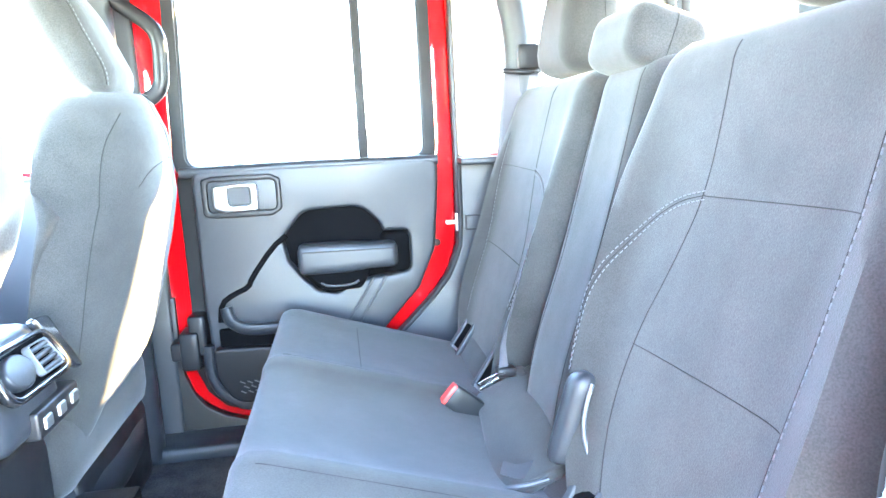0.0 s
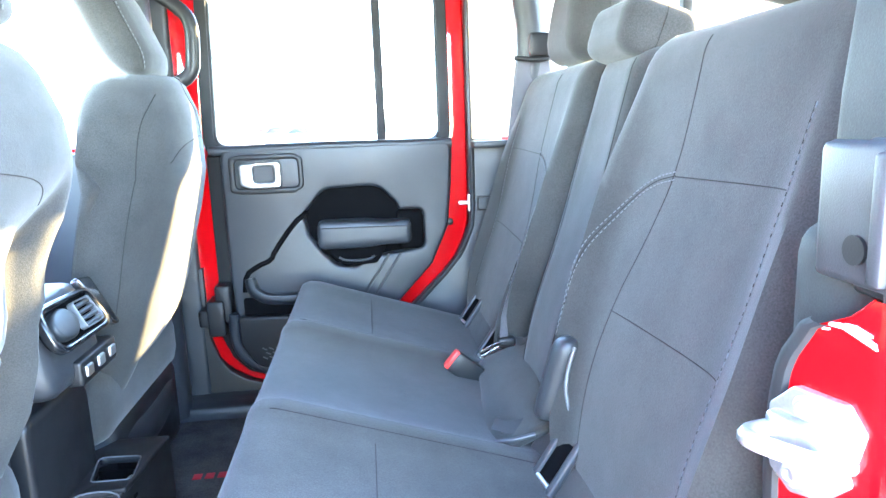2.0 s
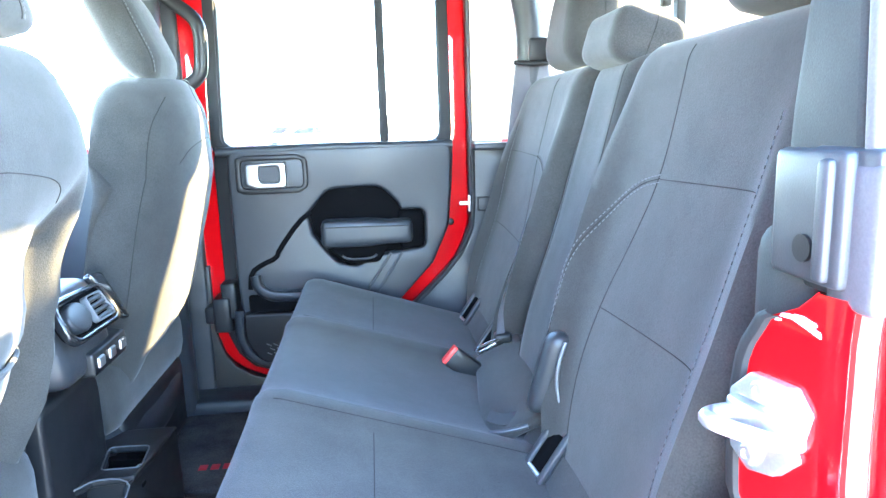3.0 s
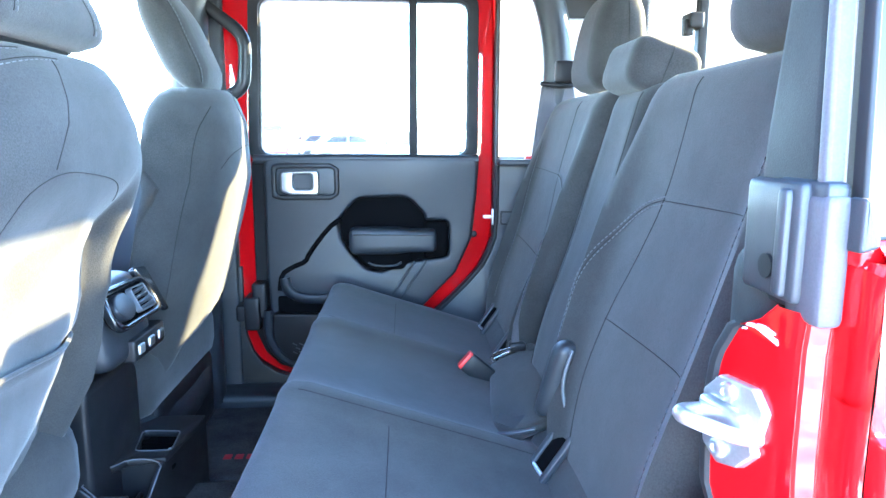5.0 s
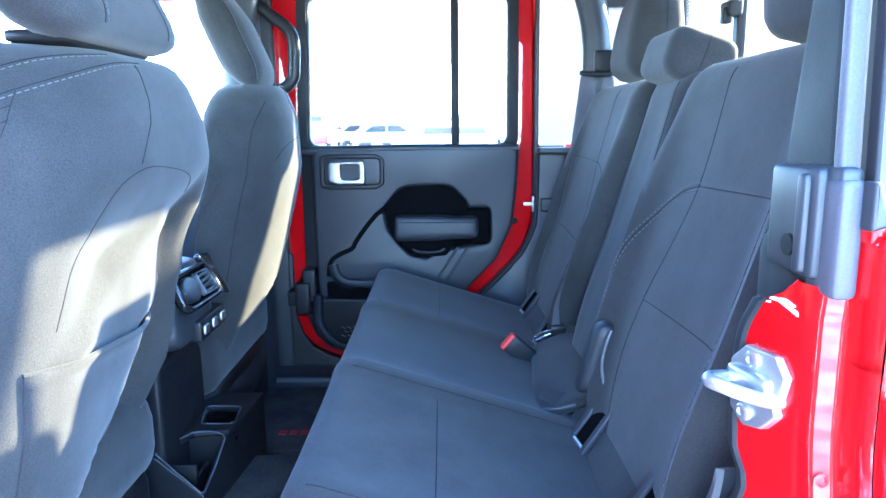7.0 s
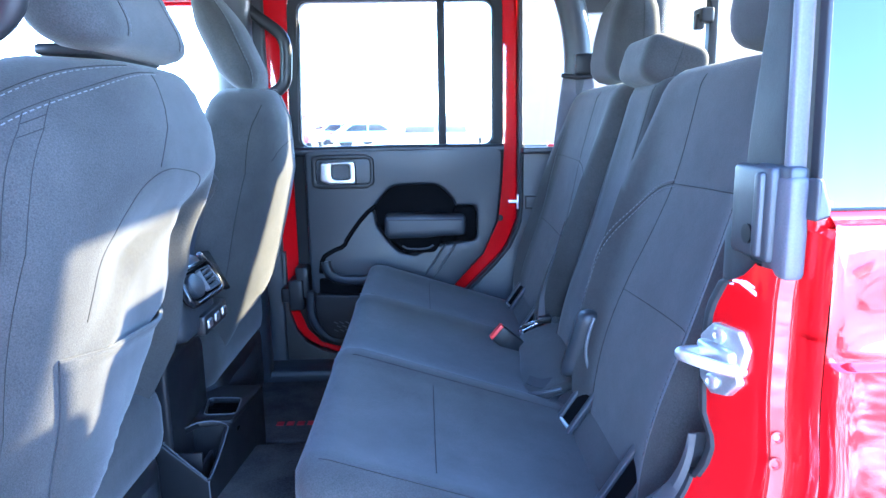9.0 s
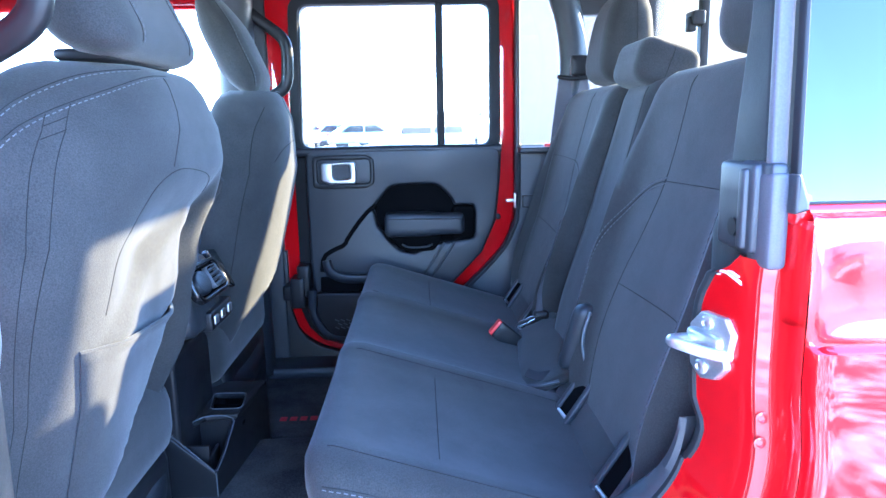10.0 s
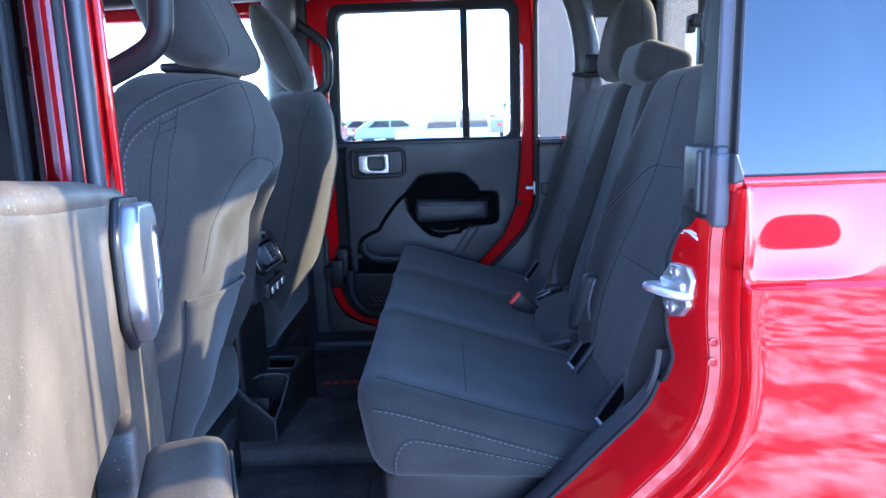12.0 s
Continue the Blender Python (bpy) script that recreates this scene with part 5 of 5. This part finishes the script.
part("top_deck", plate(rounded([(-0.80, 0.192), (-0.652, 0.192), (-0.671, 0.004), (-0.700, 0.000), (-0.735, -0.006), (-0.768, -0.06), (-0.775, -0.108), (-0.80, -0.108)], 0.006), 0.752, 0.764,
                       [rounded([(-0.752, 0.118), (-0.682, 0.113), (-0.672, 0.034), (-0.734, 0.034)], 0.012)], 0.003, "xy"), PLASTIC_DEEP, cup, "black moulded top deck")
part("partition", joined(block(-0.79, -0.705, -0.086, -0.079, 0.63, 0.738, 0.002), block(-0.712, -0.705, -0.086, -0.02, 0.63, 0.712, 0.002)), PLASTIC_DEEP, cup)
part("well_wall", block(-0.79, -0.68, 0.006, 0.014, 0.63, 0.755, 0.002), PLASTIC_DEEP, cup)
rim = [(-0.768, -0.105, 0.770), (-0.686, -0.113, 0.695), (-0.681, -0.060, 0.717), (-0.673, -0.010, 0.759), (-0.700, -0.001, 0.765), (-0.735, -0.007, 0.766), (-0.767, -0.060, 0.767), (-0.768, -0.105, 0.770)]
part("holder_rim", tube(dense([Vector(p) for p in rim], 0.02), 0.0014, 1, sides=8), RIM_GREY, cup, "pale rim of the cup opening")
rim = [(x, y, 0.7645) for x, y in rounded([(-0.754, 0.120), (-0.680, 0.115), (-0.670, 0.032), (-0.736, 0.032)], 0.012)]
part("holder_rim", tube(rim + rim[:1], 0.0013, 0, sides=8), RIM_GREY, cup)
part("corner_edge", tube([(-0.6865, -0.1125, 0.695), (-0.6865, -0.1125, 0.606)], 0.0013, 0, sides=8), RIM_GREY, cup)
for x, y, z in ((-0.735, -0.045, 0.640), (-0.690, 0.085, 0.735)):
    part("fixing_screw", lathe([(0.008, 0.0), (0.008, 0.004), (0.005, 0.007), (0.0, 0.007)], (x, y, z), "z", 12), STEEL, cup, "screw head")
part("recess_floor", block(-0.76, -0.668, 0.028, 0.124, 0.726, 0.736, 0.003), RECESS_SHADE, cup)

mat_far = thing("floor_mat", (-0.62, 0.40, 0.60), "dark carpet floor mat with red stitched mark", "floor mat")
part("mat", plate(rounded([(-0.78, 0.22), (-0.44, 0.22), (-0.44, 0.60), (-0.78, 0.60)], 0.05), 0.598, 0.609, bevel=0.004, plane="xy"), CARPET, mat_far)
for k in range(4):
    part("stitched_bar", block(-0.655 + 0.026 * k, -0.637 + 0.026 * k, 0.300, 0.322, 0.6085, 0.6105, 0.0008), RED_EMB, mat_far, "red stitched bar")
mat_near = thing("floor_mat", (-0.62, -0.40, 0.60), "dark carpet floor mat with dust specks", "floor mat")
part("mat", plate(rounded([(-0.74, -0.55), (-0.46, -0.55), (-0.46, -0.18), (-0.60, -0.18), (-0.74, -0.20)], 0.05), 0.598, 0.609, bevel=0.004, plane="xy"), CARPET, mat_near)

# ---- outdoors ----
g = part("ground", plate([(-400, -400), (400, -400), (400, 400), (-400, 400)], -0.2, 0.0, plane="xy"), ASPHALT, None, "", False)
tagged(g, "pale patchy gravel of a car lot", "ground", kind="structure")


def parked_car(x, y, turn, paint, tall=1.5, long=4.5, label="", van=False, belt=1.16):
    """A car built lengthwise about its middle, then set in the lot."""
    car = thing("parked_car", (x, y, 0), label, "car", "parked cars")
    w, e = 0.92, long / 2
    if van:
        side = [(-e, 0.36), (e, 0.36), (e, 1.08), (e - 0.95, 1.16), (e - 1.45, tall), (-e + 0.10, tall), (-e, 1.1)]
        lo, front, back = belt, e - 1.45, -e + 0.10
    else:
        side = [(-e, 0.34), (e, 0.34), (e, 0.78), (e - 1.05, 0.95), (e - 1.85, tall), (-e + 1.15, tall), (-e + 0.30, 1.02), (-e, 0.78)]
        lo, front, back = 0.99, e - 1.85, -e + 1.15
    part("body", plate(rounded(side, 0.14), -w, w, bevel=0.10, seg=3), paint, car)
    nose, tail = (0.42, 0.02) if van else (0.72, 0.62)
    mid = (front + back) / 2 + 0.1
    for sy in (-1, 1):
        for x0, x1, top0, top1 in ((back - tail * 0.7, mid - 0.05, back + 0.10, mid - 0.05), (mid + 0.05, front + nose * 0.75, mid + 0.05, front - 0.02)):
            part("side_window", plate(rounded([(x0, lo), (x1, lo), (top1, tall - 0.10), (top0, tall - 0.10)], 0.05), sy * (w - 0.02), sy * (w + 0.006), bevel=0.002), CAR_GLASS, car)
        part("mirror", block(front + nose * 0.55, front + nose * 0.55 + 0.12, sy * w, sy * (w + 0.16), lo + 0.02, lo + 0.16, 0.03), paint, car)
    for x0, x1, name in ((front + nose, front + 0.02, "windscreen"), (back - tail, back - 0.02, "rear_window")):
        out = 0.02 if x0 > x1 else -0.02
        verts = [(x0 + out, -0.70, lo), (x0 + out, 0.70, lo), (x1 + out, 0.60, tall - 0.07), (x1 + out, -0.60, tall - 0.07)]
        pane = mesh_of(verts + [(p[0] - out * 2, p[1], p[2]) for p in verts], [(0, 1, 2, 3), (7, 6, 5, 4), (0, 1, 5, 4), (1, 2, 6, 5), (2, 3, 7, 6), (3, 0, 4, 7)])
        part(name, pane, CAR_GLASS, car)
    for sy in (-0.62, 0.62):
        part("headlight", block(e - 0.05, e + 0.02, sy - 0.18, sy + 0.18, 0.66, 0.80, 0.03), CAR_WHITE, car)
        part("tail_light", block(-e - 0.02, -e + 0.05, sy - 0.14, sy + 0.14, 0.80, 1.0, 0.03), RED_BUTTON, car, "red tail light")
    for wx in (-e + 0.85, e - 0.85):
        for sy in (-1, 1):
            part("wheel", lathe([(0.0, -0.11), (0.26, -0.11), (0.32, -0.07), (0.33, 0), (0.32, 0.07), (0.26, 0.11), (0.0, 0.11)], (wx, sy * (w - 0.14), 0.33), "y", 20), RUBBER, car)
    for c in car.children:
        c.matrix_parent_inverse = Matrix.Identity(4)
    car.matrix_basis = pose(x, y, 0, 0, 0, turn)
    return car


parked_car(-7.7, 40.5, 86, CAR_RED, 2.0, 4.8, "faded red parked car in the lot", True)
parked_car(-8.6, 54.0, 93, CAR_WHITE, 1.5, 4.5, "white parked car in the lot")
parked_car(-3.5, 40.0, 12, CAR_GREEN, 1.47, 4.7, "pale green parked sedan in the lot")
parked_car(-5.6, 47.0, -6, CAR_SILVER, 1.5, 4.6, "silver parked sedan in the lot")
parked_car(-0.36, 24.9, 180, CAR_WHITE, 1.70, 3.6, "short white parked van with dark windows", True, 1.02)
parked_car(2.9, 46.0, 86, CAR_SILVER, 1.6, 4.6, "silver parked car in the lot", True)
parked_car(7.9, -15.6, 90, CAR_RED, 1.75, 4.8, "dark red parked van in the lot", True)
parked_car(10.1, -16.4, 94, CAR_WHITE, 1.8, 4.6, "white parked van in the lot", True)


def tree(x, y, height, seed):
    """A lean lot tree: tapered trunk, limbs and a ragged crown of small leaf clumps."""
    rng = random.Random(seed)
    t = thing("tree", (x, y, 0), "hazy grey-green tree behind the car lot", "tree", "trees behind the lot")
    part("trunk", tube([(x, y, 0), (x + 0.1, y, height * 0.3), (x, y + 0.1, height * 0.6)], [0.16, 0.13, 0.10, 0.07], 2, sides=8), BARK, t)
    verts, faces = [], []
    for k in range(7):
        a = k * 2.4 + rng.random()
        tip = Vector((x + math.cos(a) * height * 0.30, y + math.sin(a) * height * 0.30, height * rng.uniform(0.6, 0.95)))
        part("limb", tube([(x, y, height * 0.35 + 0.03 * k * height), (x + math.cos(a) * height * 0.14, y + math.sin(a) * height * 0.14, height * 0.6), tip], [0.05, 0.04, 0.025], 1, sides=6), BARK, t)
        for _ in range(150):
            c = tip + Vector((rng.gauss(0, 1), rng.gauss(0, 1), rng.gauss(0, 0.8))) * height * 0.085
            o = len(verts)
            for _v in range(3):
                verts.append(c + Vector((rng.uniform(-1, 1), rng.uniform(-1, 1), rng.uniform(-1, 1))) * 0.16)
            faces.append((o, o + 1, o + 2))
    me = bpy.data.meshes.new("m")
    me.from_pydata([tuple(v) for v in verts], [], faces)
    tagged(part("crown", me, LEAF, t, "", False), kind="stuff")


for x, y, height, seed in ((8.2, 112, 5.2, 1), (11.2, 116, 4.2, 2), (5.4, 125, 3.6, 3)):
    tree(x, y, height, seed)
hall = thing("beige_building", (4.7, 27, 0), "plain beige stucco building beyond the car lot", "building")
part("wall", block(3.3, 7.2, 24.0, 32.0, 0, 9.0, 0.02), STUCCO, hall)
part("roof", block(3.1, 7.4, 23.8, 32.2, 9.0, 9.3, 0.03), STUCCO, hall)
